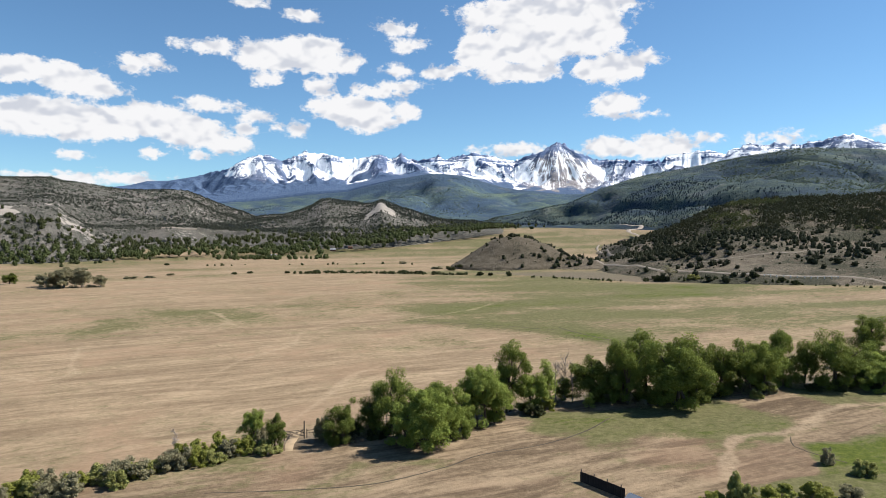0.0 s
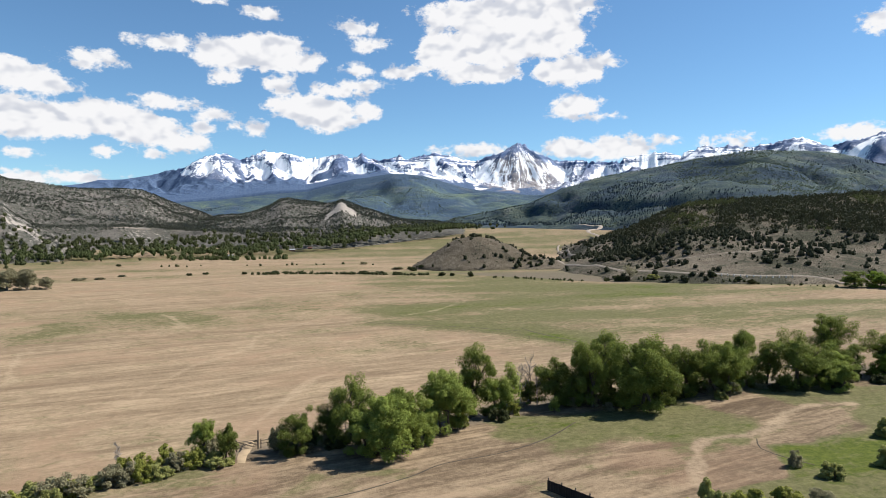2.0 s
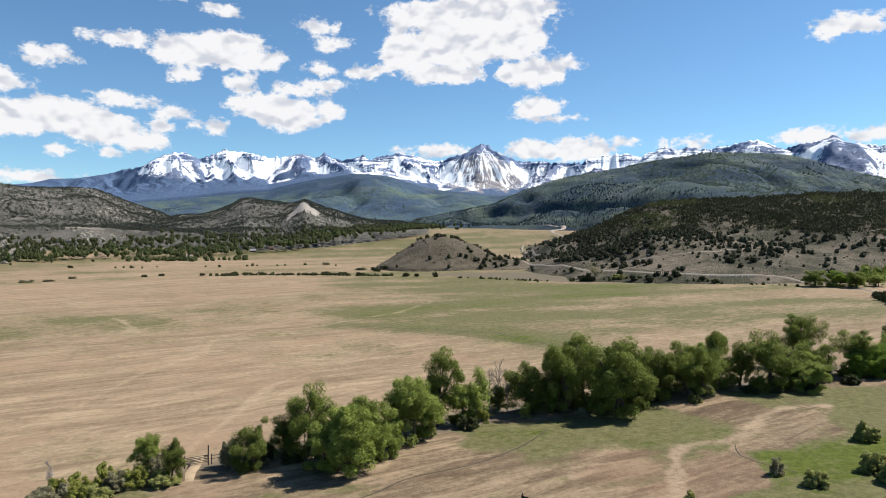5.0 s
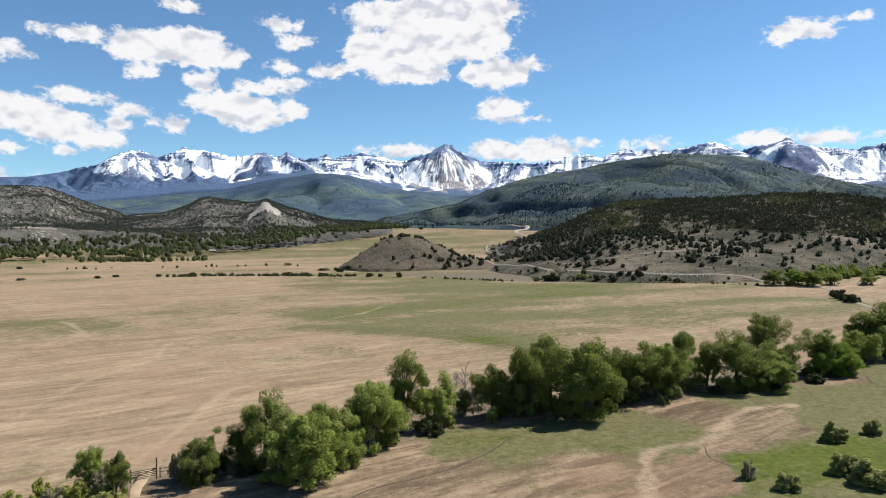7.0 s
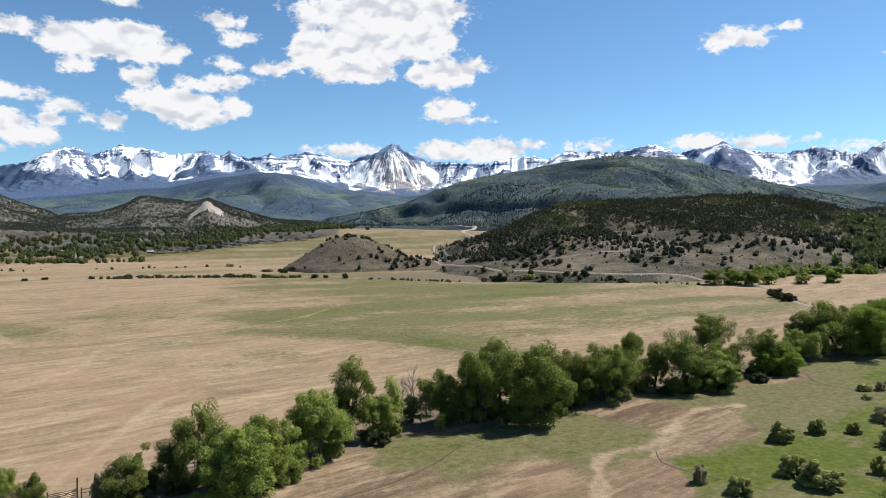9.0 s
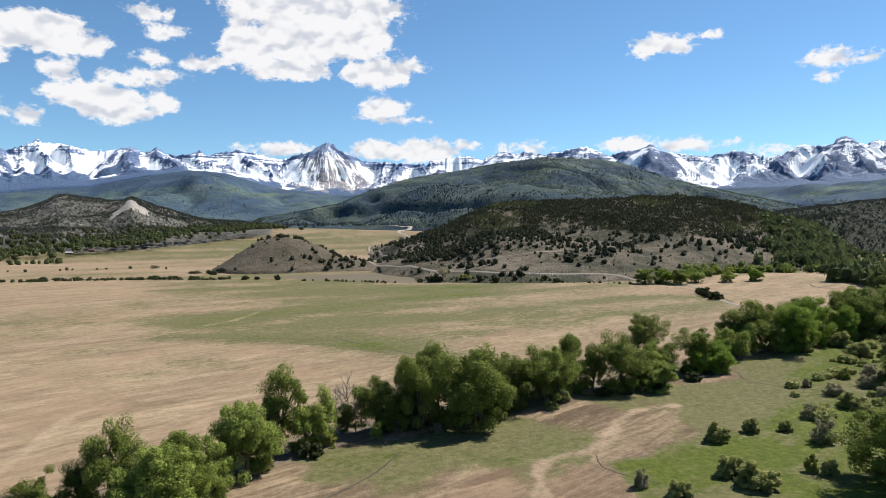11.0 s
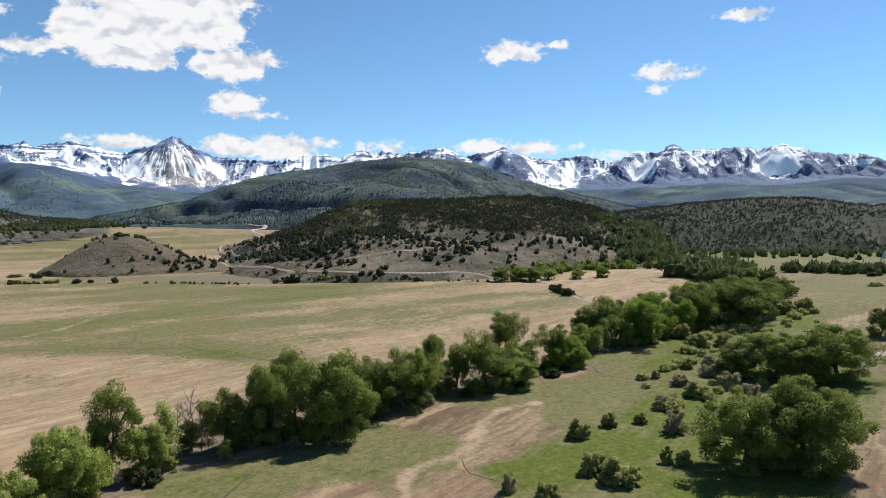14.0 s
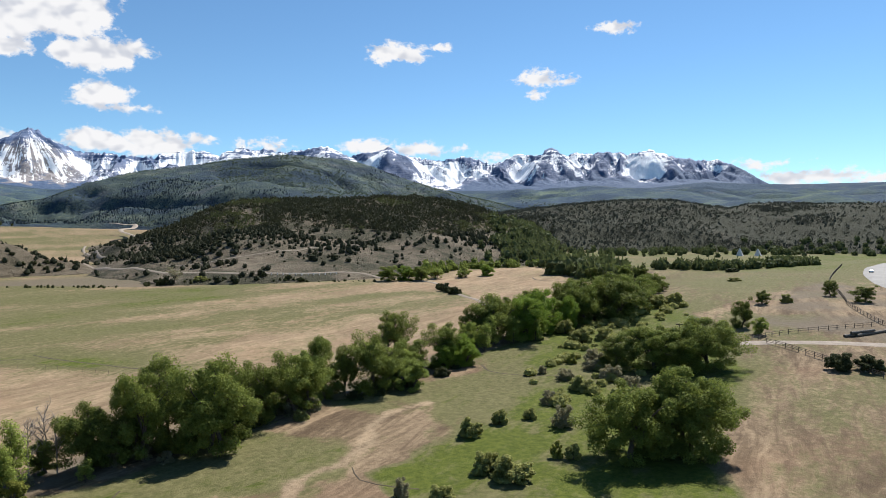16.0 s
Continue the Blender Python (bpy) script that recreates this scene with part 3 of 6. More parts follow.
RIDGE_EL = (2.2, 2.6, 3.2, 3.66, 4, 4.09, 4.5, 4.94, 5.11, 5.8, 6.41, 6.22, 5.85, 6, 6.47, 6.67, 6.46, 6.11, 6.23, 6.36, 6.65, 6.38, 6.12, 6.64, 6.22, 6.11, 6.17,
           6.56, 6.09, 6.42, 6.57, 6.73, 6.44, 6.18, 6.12, 6.06, 6.46, 6.51, 6.73, 6.79, 7.1, 7.37, 7.54, 7.38, 7.04, 6.81, 6.84, 6.5, 6.39, 6.27,
           5.96, 6.04, 5.88, 6.04, 5.88, 5.83, 5.87, 6.1, 6.23, 6.44, 6.43, 6.14, 6.49, 6.84, 6.59, 6.76, 6.48, 6.83, 6.68, 7.08, 7.13, 6.79, 6.36,
           6.44, 6.62, 6.73, 6.85, 6.98, 7.1, 6.94, 6.67, 6.5, 6.41, 6.31, 6.2, 6.07, 6.02, 6.19, 6.3, 6.44, 6.29, 6.12, 5.96, 5.76, 5.82, 6, 6.29,
           6.48, 6.62, 6.33, 6.69, 7.04, 6.66, 6.19, 6.51, 6.59, 6.47, 6.58, 6.59, 6.3, 6.5, 6.7, 6.35, 5.96, 5.93, 5.66, 5.71, 5.23, 4.81, 4.23, 3.77,
           3.41, 3.3, 3.2, 3.2)
# the chief summits: bearing, height above eye level in degrees, how steep their sides fall
SUMMITS = ((-15.3, 6.4, 0.42), (-5.5, 6.6, 0.5), (-3.5, 6.6, 0.6), (2.4, 6.7, 0.5), (9.4, 7.6, 0.52), (24.4, 6.8, 0.5), (31.1, 7.1, 0.5), (36.1, 7.1, 0.5),
           (49.8, 7.05, 0.6), (57.5, 6.7, 0.6))
TIMBER_AZ = (-25, -19, -17.5, -15.2, -13, -10.8, -8, -6, -3, 0, 3.3, 6, 8, 11, 14, 25, 33, 37, 38.5, 41, 42.3, 43.5, 47, 51, 53.5, 55.5, 58, 59.5, 62, 64, 66, 70)
TIMBER_EL = (5.5, 5.3, 4.75, 3.85, 4.1, 4.4, 4.3, 4.7, 4.95, 5.2, 4.2, 4.0, 3.8, 3.6, 3.6, 4.0, 4.3, 4.2, 3.6, 3.5, 3.7, 4.35, 4.5, 4.4, 4.75, 4.3, 4.5, 4.8, 5.0, 5.3, 5.6, 5.6)
# along the range: where the snow lies thick, where cliffs crown the crest, where slopes are bare scree
SNOW_AZ = (-24, -18, -16.5, -15, -13.5, -11, -8, -6.5, -5.5, -4.5, -3.5, -2, 0, 2, 4.5, 6, 7.5, 9.4, 12, 14.5, 20, 26, 33, 35.5, 36.5, 38, 41, 42.5, 44, 45.5, 47, 49, 50.5, 52, 54, 55.5, 57.5, 59, 60.5, 63, 66)
SNOW = (-2, -0.9, 0.45, 0.75, 0.6, 0.8, 0.8, 0.5, 0.0, 0.4, 0, 0, 0.25, -0.1, 0.9, 0.3, -0.65, -0.7, -0.25, 0.4, 0.5, 0.3, 0.3, 0.1, 0.25, 0.8, 0.8, -0.05, 0.6, 0.2, 0, -0.45, 0.1, 0.45, -0.1, 0.5, 0.7, 0.5, -0.4, -0.6, -1.5)
CLIFF_AZ, CLIFF = (-17, -14, -12, -8, -6, -1, 1, 6, 7, 10, 11, 14, 24, 33, 40, 50, 60), (0.2, 0.3, 0.6, 0.6, 0.4, 0.6, 0.9, 0.9, 0.1, 0.1, 0.2, 0.8, 0.9, 0.5, 0.6, 0.2, 0.2)
SCREE_AZ, SCREE = (-18, -15, -13, 6, 8, 12, 14, 60), (0.1, 0.2, 0.1, 0.1, 1.0, 1.0, 0.2, 0.1)


def range_land(az, s):
    """The snowy range by bearing and depth; s runs from its foot (0) to the crest (1) and over the back. Gives height, range, line of fall, crest and how far a place stands out as a spur."""
    r = 3650 + 900 * s
    rough = smooth(-22, -15, az) * smooth(68, 60, az)
    teeth = (0.16 * (0.42 - np.abs(fbm(az, 0 * az, 0.55, 81, 3))) + 0.06 * fbm(az, 0 * az, 0.2, 83, 2)) * rough
    broad = np.mean([np.interp(az + k * 0.3, RIDGE_AZ, RIDGE_EL) for k in range(-4, 5)], axis=0)
    el = broad + (np.interp(az, RIDGE_AZ, RIDGE_EL) + teeth - broad) * smooth(0.55, 1.0, np.minimum(s, 1))
    crest, foot = 36 + 4550 * np.tan(np.radians(el)), 36 + 3650 * np.tan(np.radians(np.minimum(broad - 0.2, np.interp(az, FOOT_AZ, FOOT_EL) - 0.35)))
    u, up = az * 76.0, np.clip(s, 0, 1)
    warp = 90 * fbm(u, r, 340, 82, 3)
    spur = 1 - 2.2 * np.abs(fbm(u + warp + 0.12 * r, r * 0.22, 230, 85, 3))
    rib = 1 - 2.2 * np.abs(fbm(u + 0.5 * r + 0.5 * warp, r * 0.35, 95, 86, 3))
    rib2 = 1 - 2.2 * np.abs(fbm(u - 0.5 * r - 0.5 * warp, r * 0.35, 95, 89, 3))
    lump = fbm(u, r, 130, 88, 4)
    bell = smooth(0.15, 0.75, up) * smooth(1.0, 0.86, up)
    z = foot + (crest - foot) * (0.78 * up + 0.22 * smooth(0.55, 1.0, up))
    z = z + (52 * spur + 20 * rib + 20 * rib2 + 16 * lump - 24) * bell * (0.25 + 0.75 * rough)
    z = np.where(s > 1, crest - (s - 1) * 1500, z)
    fall = az * 2.2
    for i, (a, e, slope) in enumerate(SUMMITS):
        back = 4400 + 50 * math.sin(i * 2.3)
        dx, dy = (az - a) * 76.0, r - back
        turn, d = np.arctan2(dx, -dy), np.hypot(dx, dy)
        ribs = fbm(turn * 1.7 + 7 * i, d * 0.003, 1.0, 84 + i, 3)
        cone = 36 + back * math.tan(radians(e)) - slope * d * (1 + 0.30 * ribs) + 14 * (spur + lump) * smooth(20, 120, d) - 0.35 * np.maximum(0, d - 170)
        fall = np.where(cone > z, turn * 3.0 + i * 11.7, fall)
        spur = np.where(cone > z, 0.4 * spur - 1.3 * ribs, spur)
        z = np.maximum(z, cone)
    z = np.minimum(z, 36 + r * np.tan(np.radians(el - 0.25 * (1 - up))))
    z = 90 + (z - 90) * smooth(0.0, 0.09, s)
    return z, r, fall, el, spur + 0.35 * (rib + rib2)


# ---------------- making meshes ----------------
def mesh_of(name, verts, faces, mats=(), flat=True):
    """A mesh from arrays of corners and of triangles or quads."""
    verts, faces = np.asarray(verts, np.float32), np.asarray(faces, np.int32)
    me = bpy.data.meshes.new(name)
    n, k = faces.shape
    me.vertices.add(len(verts))
    me.vertices.foreach_set("co", verts.ravel())
    me.loops.add(n * k)
    me.loops.foreach_set("vertex_index", faces.ravel())
    me.polygons.add(n)
    me.polygons.foreach_set("loop_start", np.arange(0, n * k, k, dtype=np.int32))
    me.polygons.foreach_set("use_smooth", np.full(n, not flat))
    for m in mats:
        me.materials.append(m)
    me.update(calc_edges=True)
    return me


def thing(name, me, label, category, kind="", group="", at=None):
    ob = tagged(new(name, me), label, category, group, kind)
    if at is not None:
        ob.matrix_world = at
    return ob


def part(name, me, parent, label=""):
    ob = new(name, me)
    ob.parent = parent
    if label:
        ob["label"] = label
    return ob


def grid_faces(rows, cols, keep=None):
    i, j = np.meshgrid(np.arange(rows - 1), np.arange(cols - 1), indexing="ij")
    a = (i * cols + j).ravel()
    f = np.stack([a, a + 1, a + cols + 1, a + cols], -1)
    return f if keep is None else f[keep.ravel()[f].any(1)]


def compact(verts, faces):
    used, back = np.unique(faces, return_inverse=True)
    return verts[used], back.reshape(faces.shape)


def ribbon_dist(x, y, line):
    """Distance from places to a broken line."""
    best = np.full(np.shape(x), 1e9)
    for (ax, ay), (bx, by) in zip(line[:-1], line[1:]):
        t = np.clip(((x - ax) * (bx - ax) + (y - ay) * (by - ay)) / ((bx - ax) ** 2 + (by - ay) ** 2), 0, 1)
        best = np.minimum(best, np.hypot(x - ax - t * (bx - ax), y - ay - t * (by - ay)))
    return best


MARSH = ((55, 98), (60, 112), (72, 116), (84, 119), (103, 124), (119, 131), (137, 150), (165, 168))
DITCH = ((-12, 262), (23, 243), (36, 236), (43, 237), (49, 221), (58, 200), (66, 184))
PALE_TRACK = ((42, 98), (46, 108), (48, 112), (51, 116.5), (59, 118), (67, 123), (73, 130), (80, 134), (90, 135))
WORN_LINES = (((-140, 190), (-102, 168), (-96, 176), (-103, 186), (-112, 206), (-117, 218), (-104, 232), (-90, 242), (-85, 270), (-100, 299), (-106, 306)),
              ((-60, 157), (-57, 188), (-47, 213), (-50, 236), (-37, 272), (-31, 296)), ((-22, 257), (-5, 273), (13, 294), (30, 330)),
              ((-110, 222), (-89, 253), (-77, 256), (-93, 279)), ((-30, 128), (-22, 170), (0, 205), (30, 228)))


EAST_FIELD = ((211, 248), (242, 231), (327, 262), (378, 330), (392, 343), (353, 365), (306, 371), (266, 351))


def inside_of(x, y, ring):
    """How deep places lie inside a convex ring of corners, in metres."""
    deep = np.full(np.shape(x), 1e9)
    for (ax, ay), (bx, by) in zip(ring, ring[1:] + ring[:1]):
        deep = np.minimum(deep, ((bx - ax) * (y - ay) - (by - ay) * (x - ax)) / math.hypot(bx - ax, by - ay))
    return deep


def wetness(x, y):
    """0 for dry stubble, about 0.6 for green meadow, over 1 for lush wet ground."""
    creek, far = y - creek_y(x), np.hypot(x, y)
    w = 0.10 + 0.06 * smooth(-20, 50, x) + 0.17 * fbm(x, y, 60, 91, 4) + 0.14 * fbm(x, y, 14, 92, 3)
    wx, wy = x + 7 * fbm(x, y, 26, 101, 2), y + 7 * fbm(x, y, 26, 102, 2)
    pasture = 0.31 + 0.008 * np.clip(x - 45, -35, 25) + 1.5 * fbm(0.6 * wx + 0.35 * wy, 1.1 * wy - 0.5 * wx, 15, 95, 4) + 0.2 * fbm(x, y, 60, 96, 2)
    pasture = np.minimum(pasture, 0.80)
    pasture = pasture + (0.46 + 0.28 * fbm(x, y, 55, 108, 4) - pasture) * smooth(190, 230, x)
    w = w + (pasture - w) * smooth(-2, -7, creek) * smooth(-60, 0, x)
    w = w + 0.42 * np.exp(-(ribbon_dist(x, y, DITCH) / 9) ** 2)
    beyond = ((x + 60) * 103 + (y - 300) * 120) / 158 + 4 * fbm(x, y, 20, 109, 3)
    olive = smooth(0, 10, beyond) * smooth(-25, 6, x + 0.12 * (y - 262) + 6 * fbm(x, y, 25, 111, 3)) * smooth(560, 470, y)
    dry = smooth(75, 35, y - creek_y(x)) * smooth(45, 80, x) + 0.8 * smooth(30, 10, np.abs(y - 0.18 * x - 282)) * smooth(60, 110, x)
    w = w + (0.40 + 0.42 * fbm(0.6 * x, 1.6 * y, 36, 93, 4)) * olive * (1 - 0.75 * np.minimum(1, dry))
    w = w + (0.26 + 0.3 * fbm(x, y, 40, 105, 4)) * np.exp(-((y - 290 - 0.35 * (x + 120)) / 42) ** 2) * smooth(0, -80, x)
    w = w + (0.10 + 0.34 * fbm(x, 2.5 * y, 120, 103, 4)) * smooth(430, 560, far) * smooth(250, 200, x)
    marsh_y = np.interp(x, [p[0] for p in MARSH], [p[1] for p in MARSH])
    low_y = np.interp(x, [50, 85, 105, 155, 185, 215], [52, 72, 84, 104, 124, 150])
    wob = 3 * fbm(x, y, 9, 97, 3)
    inside = smooth(3, -3, y - marsh_y + wob) * smooth(53, 58, x + wob) * smooth(-4, 3, y - low_y + wob) * smooth(250, 200, x)
    w = np.where((y < low_y) & (x > 75), 0.27 + 0.5 * fbm(0.7 * x + 0.5 * y, 1.5 * y - 0.7 * x, 24, 104, 4), w)
    w = w * (1 - inside) + inside * (1.08 + 0.3 * fbm(x, y, 13, 98, 4)) + 0.35 * np.exp(-((creek + 5) / 3.5) ** 2)
    pale = ribbon_dist(x, y, PALE_TRACK) + 0.8 * fbm(x, y, 5, 99, 2)
    field = smooth(-3, 4, inside_of(x, y, EAST_FIELD) + 1.2 * wob)
    w = w + 0.45 * smooth(400, 450, x) * smooth(560, 480, y)
    w = w + (0.06 + 0.3 * fbm(x, y, 40, 107, 4) - w) * field
    w = w + 0.24 * smooth(800, 950, far) * smooth(420, 300, x)
    return w - 0.6 * smooth(1.3, 0.3, pale)


def paleness(x, y):
    """Trodden, bleached grass."""
    d = ribbon_dist(x, y, PALE_TRACK) + 0.7 * fbm(x, y, 5, 99, 2)
    p = 0.6 * smooth(1.6, 0.2, d)
    for line in WORN_LINES:
        p = np.maximum(p, 0.5 * smooth(1.2, 0.2, ribbon_dist(x, y, line) + 0.8 * fbm(x, y, 12, 94, 2)))
    return p


def bareness(x, y):
    edge_y = np.interp(x, [-420, -233, -35, 43, 121, 190, 260], [9e3, 9e3, 560, 490, 404, 376, 345])
    b = 0.68 * smooth(-6, 6, y - edge_y) * smooth(330, 240, x) * smooth(560, 480, y)
    creek = y - creek_y(x)
    b = b + 0.9 * np.exp(-((creek + 1) / 7) ** 2) * smooth(-60, -10, x) * smooth(230, 180, x)
    return b + (0.55 + 0.3 * fbm(x, y, 18, 112, 4)) * smooth(185, 212, x + 8 * fbm(x, y, 20, 113, 3)) * smooth(140, 118, y - 0.25 * (x - 200)) * smooth(90, 60, np.abs(x - 270))


def build_ground():
    """One sheet from under the camera to the horizon, fine where the camera passes."""
    az = np.concatenate([np.arange(-180, -40, 4), np.arange(-40, 82, 0.2), np.arange(82, 181, 4)])
    r = np.concatenate([[0.01, 20, 40], np.geomspace(55, 700, 300), np.geomspace(720, 4900, 60)])
    R, A = np.meshgrid(r, np.radians(az), indexing="ij")
    x, y = R * np.sin(A), R * np.cos(A)
    z = plain(x, y)
    creek = np.abs(y - creek_y(x) - 1)
    z = z - 0.9 * np.exp(-(creek / 2.2) ** 2) * smooth(-80, -20, x) * smooth(240, 150, x)
    me = mesh_of("ground", np.stack([x, y, z], -1).reshape(-1, 3), grid_faces(len(r), len(az))[:, ::-1], [MEADOW], False)
    for name, fn in (("wet", wetness), ("bare", bareness), ("pale", paleness), ("grazed", lambda x, y: smooth(-1, -6, y - creek_y(x)) * smooth(-90, -30, x))):
        me.attributes.new(name, "FLOAT", "POINT").data.foreach_set("value", fn(x, y).ravel().astype(np.float32))
    thing("ground", me, "dry hay meadows with green patches along ditches", "ground", "structure")


build_ground()


def build_hill(name, fn, box, step, mats, label, pick=None):
    x, y = np.meshgrid(np.arange(box[0], box[1], step), np.arange(box[2], box[3], step))
    h = fn(x, y)
    z = plain(x, y) + np.maximum(h, -2.5)
    f = grid_faces(*x.shape, keep=(h > 0))
    v, f = compact(np.stack([x, y, z], -1).reshape(-1, 3), f)
    me = mesh_of(name, v, f, mats, False)
    if pick is not None:
        mid = v[f].mean(1)
        me.polygons.foreach_set("material_index", pick(mid).astype(np.int32))
    return thing(name, me, label, "hill", "structure")


def chalk_bare(p):
    """The bare shale face: a wedge that widens downhill from the crest."""
    r, az = np.hypot(p[:, 0], p[:, 1]), np.degrees(np.arctan2(p[:, 0], p[:, 1]))
    down = 1492 - r + 7 * fbm(p[:, 0], p[:, 1], 22, 44)
    return (down > 0) & (down < 165) & (np.abs(az + 5.2 + 0.1 * smooth(0, 100, down)) < 0.12 + 0.0078 * down + 0.14 * fbm(p[:, 0], p[:, 1], 16, 45))


def west_bare(p):
    """Broken pale ledges under the brow and down the spur of the nearer west hill."""
    x, y = p[:, 0], p[:, 1]
    r, az = np.hypot(x, y), np.degrees(np.arctan2(x, y))
    el = np.degrees(np.arctan2(p[:, 2] - 36, r))
    under = np.interp(az, NOSE_AZ, NOSE_EL) - el
    brow = (under > -0.1) & (under < 0.75 + 0.5 * smooth(-31, -28, az)) & (r < 1150) & (az > -36)
    return brow & (fbm(x, y, 34, 58, 4) > 0.08 + 0.35 * smooth(-31, -29.5, az))


build_hill("mound_hill", mound_h, (-30, 200, 490, 700), 2.5, [MOUND_SOIL], "low bare grey-brown mound with scattered junipers")
build_hill("mesa_hill", mesa_h, (60, 1150, 280, 1500), 5.0, [MESA_SOIL], "flat-topped dry hill dotted with junipers")
build_hill("forested_hill", big_hill_h, (0, 2500, 700, 3100), 12.0, [HAZED_FOREST], "broad dark forested hill")
build_hill("chalk_hill", chalk_hill_h, (-760, 280, 980, 2350), 6.0, [CHALK_SOIL, CHALK], "scrubby hill with a pale bare shale top",
           chalk_bare)
build_hill("west_hill", west_hill_h, (-2000, -250, 300, 2300), 7.0, [CHALK_SOIL, CHALK], "rocky scrub-covered hillside with pale outcrops", west_bare)
build_hill("east_hill", east_hill_h, (480, 2000, -700, 1500), 10.0, [EAST_SOIL], "low wooded hills of juniper and scrub oak")


def build_foothills():
    az, r = np.arange(-62, 112, 0.4), np.linspace(1850, 4050, 90)
    R, A = np.meshgrid(r, np.radians(az), indexing="ij")
    x, y = R * np.sin(A), R * np.cos(A)
    z = plain(x, y) + foothill_h(x, y)
    z[0] -= 6
    me = mesh_of("foothills", np.stack([x, y, z], -1).reshape(-1, 3), grid_faces(len(r), len(az))[:, ::-1], [HAZED_FAR_FOREST], False)
    thing("foothills", me, "rolling foothills of aspen and spruce forest", "hills", "structure")


def build_range():
    az, s = np.concatenate([np.arange(-60, -26, 0.3), np.arange(-26, 70, 0.06), np.arange(70, 110, 0.4)]), np.concatenate([np.linspace(0, 1, 105), [1.04, 1.15]])
    S, A = np.meshgrid(s, az, indexing="ij")
    z, r, fall, crest, spur = range_land(A, S)
    a = np.radians(A)
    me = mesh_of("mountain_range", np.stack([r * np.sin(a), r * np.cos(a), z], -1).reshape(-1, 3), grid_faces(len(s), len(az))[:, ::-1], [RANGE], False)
    lie = me.uv_layers.new(name="lie")
    loop = np.empty(len(me.loops), np.int32)
    me.loops.foreach_get("vertex_index", loop)
    el = np.degrees(np.arctan2(z - 36, r))
    lie.data.foreach_set("uv", np.stack([fall.ravel()[loop], el.ravel()[loop]], -1).ravel().astype(np.float32))
    along = A + 0.4 * fbm(A * 76, r, 200, 88, 3)
    for name, value in (("snow", np.interp(along, SNOW_AZ, SNOW)), ("timber", np.interp(A, TIMBER_AZ, TIMBER_EL)), ("cliff", np.interp(along, CLIFF_AZ, CLIFF)),
                        ("scree", np.interp(along, SCREE_AZ, SCREE)), ("below", crest - el), ("spur", spur)):
        me.attributes.new(name, "FLOAT", "POINT").data.foreach_set("value", value.ravel().astype(np.float32))
    thing("mountain_range", me, "jagged grey rock peaks streaked with late snow", "mountains", "structure")


build_foothills()
build_range()


# ---------------- plants ----------------
def tube(points, radii, sides=6):
    """A tapered bent tube as arrays of corners and quads."""
    p, r = np.asarray(points, float), np.asarray(radii, float)
    d = np.gradient(p, axis=0)
    d /= np.linalg.norm(d, axis=1)[:, None] + 1e-9
    side = np.cross(d, (0.31, 0.17, 0.93) if abs(d[0, 2]) < 0.9 else (1, 0.2, 0))
    side /= np.linalg.norm(side, axis=1)[:, None] + 1e-9
    up = np.cross(d, side)
    a = np.linspace(0, 2 * math.pi, sides, endpoint=False)
    v = p[:, None] + r[:, None, None] * (np.cos(a)[None, :, None] * side[:, None] + np.sin(a)[None, :, None] * up[:, None])
    i, j = np.meshgrid(np.arange(len(p) - 1), np.arange(sides), indexing="ij")
    k = (j + 1) % sides
    f = np.stack([i * sides + j, i * sides + k, (i + 1) * sides + k, (i + 1) * sides + j], -1).reshape(-1, 4)
    return v.reshape(-1, 3), f


def join(pieces):
    verts, faces, n = [], [], 0
    for v, f in pieces:
        verts.append(v)
        faces.append(f + n)
        n += len(v)
    return np.concatenate(verts), np.concatenate(faces)


def leaves(rng, centres, radii, count, size, squash=0.85):
    """Small leaf sprays in and round loose clumps, as triangles."""
    c = np.repeat(np.asarray(centres), count, axis=0)
    rad = np.repeat(np.asarray(radii), count)
    d = rng.normal(size=(len(c), 3))
    d /= np.linalg.norm(d, axis=1)[:, None]
    p = c + d * (rad * (0.45 + 0.75 * rng.uniform(0, 1, len(c)) ** 0.7))[:, None] * (1, 1, squash)
    n = d * 0.7 + rng.normal(size=d.shape) * 0.5 + (0.1, 0, 0.45)
    n /= np.linalg.norm(n, axis=1)[:, None]
    u = np.cross(n, rng.normal(size=n.shape))
    u /= np.linalg.norm(u, axis=1)[:, None]
    w = np.cross(n, u)
    s = (size * rng.uniform(0.6, 1.35, len(c)))[:, None]
    v = np.stack([p - u * s - w * s * 0.5, p + u * s - w * s * 0.4, p + w * s * 1.1], 1)
    return v.reshape(-1, 3), np.arange(len(c) * 3).reshape(-1, 3)


def limb(rng, start, end, r0, r1, bend=0.12, steps=5):
    start, end = np.asarray(start, float), np.asarray(end, float)
    t = np.linspace(0, 1, steps)[:, None]
    length = np.linalg.norm(end - start)
    wob = rng.normal(size=(steps, 3)) * bend * length * 0.35 * np.sin(t * math.pi)
    sag = np.array([0, 0, 1]) * np.sin(t * math.pi) * length * bend
    return tube(start + (end - start) * t + wob + sag, np.linspace(r0, r1, steps))


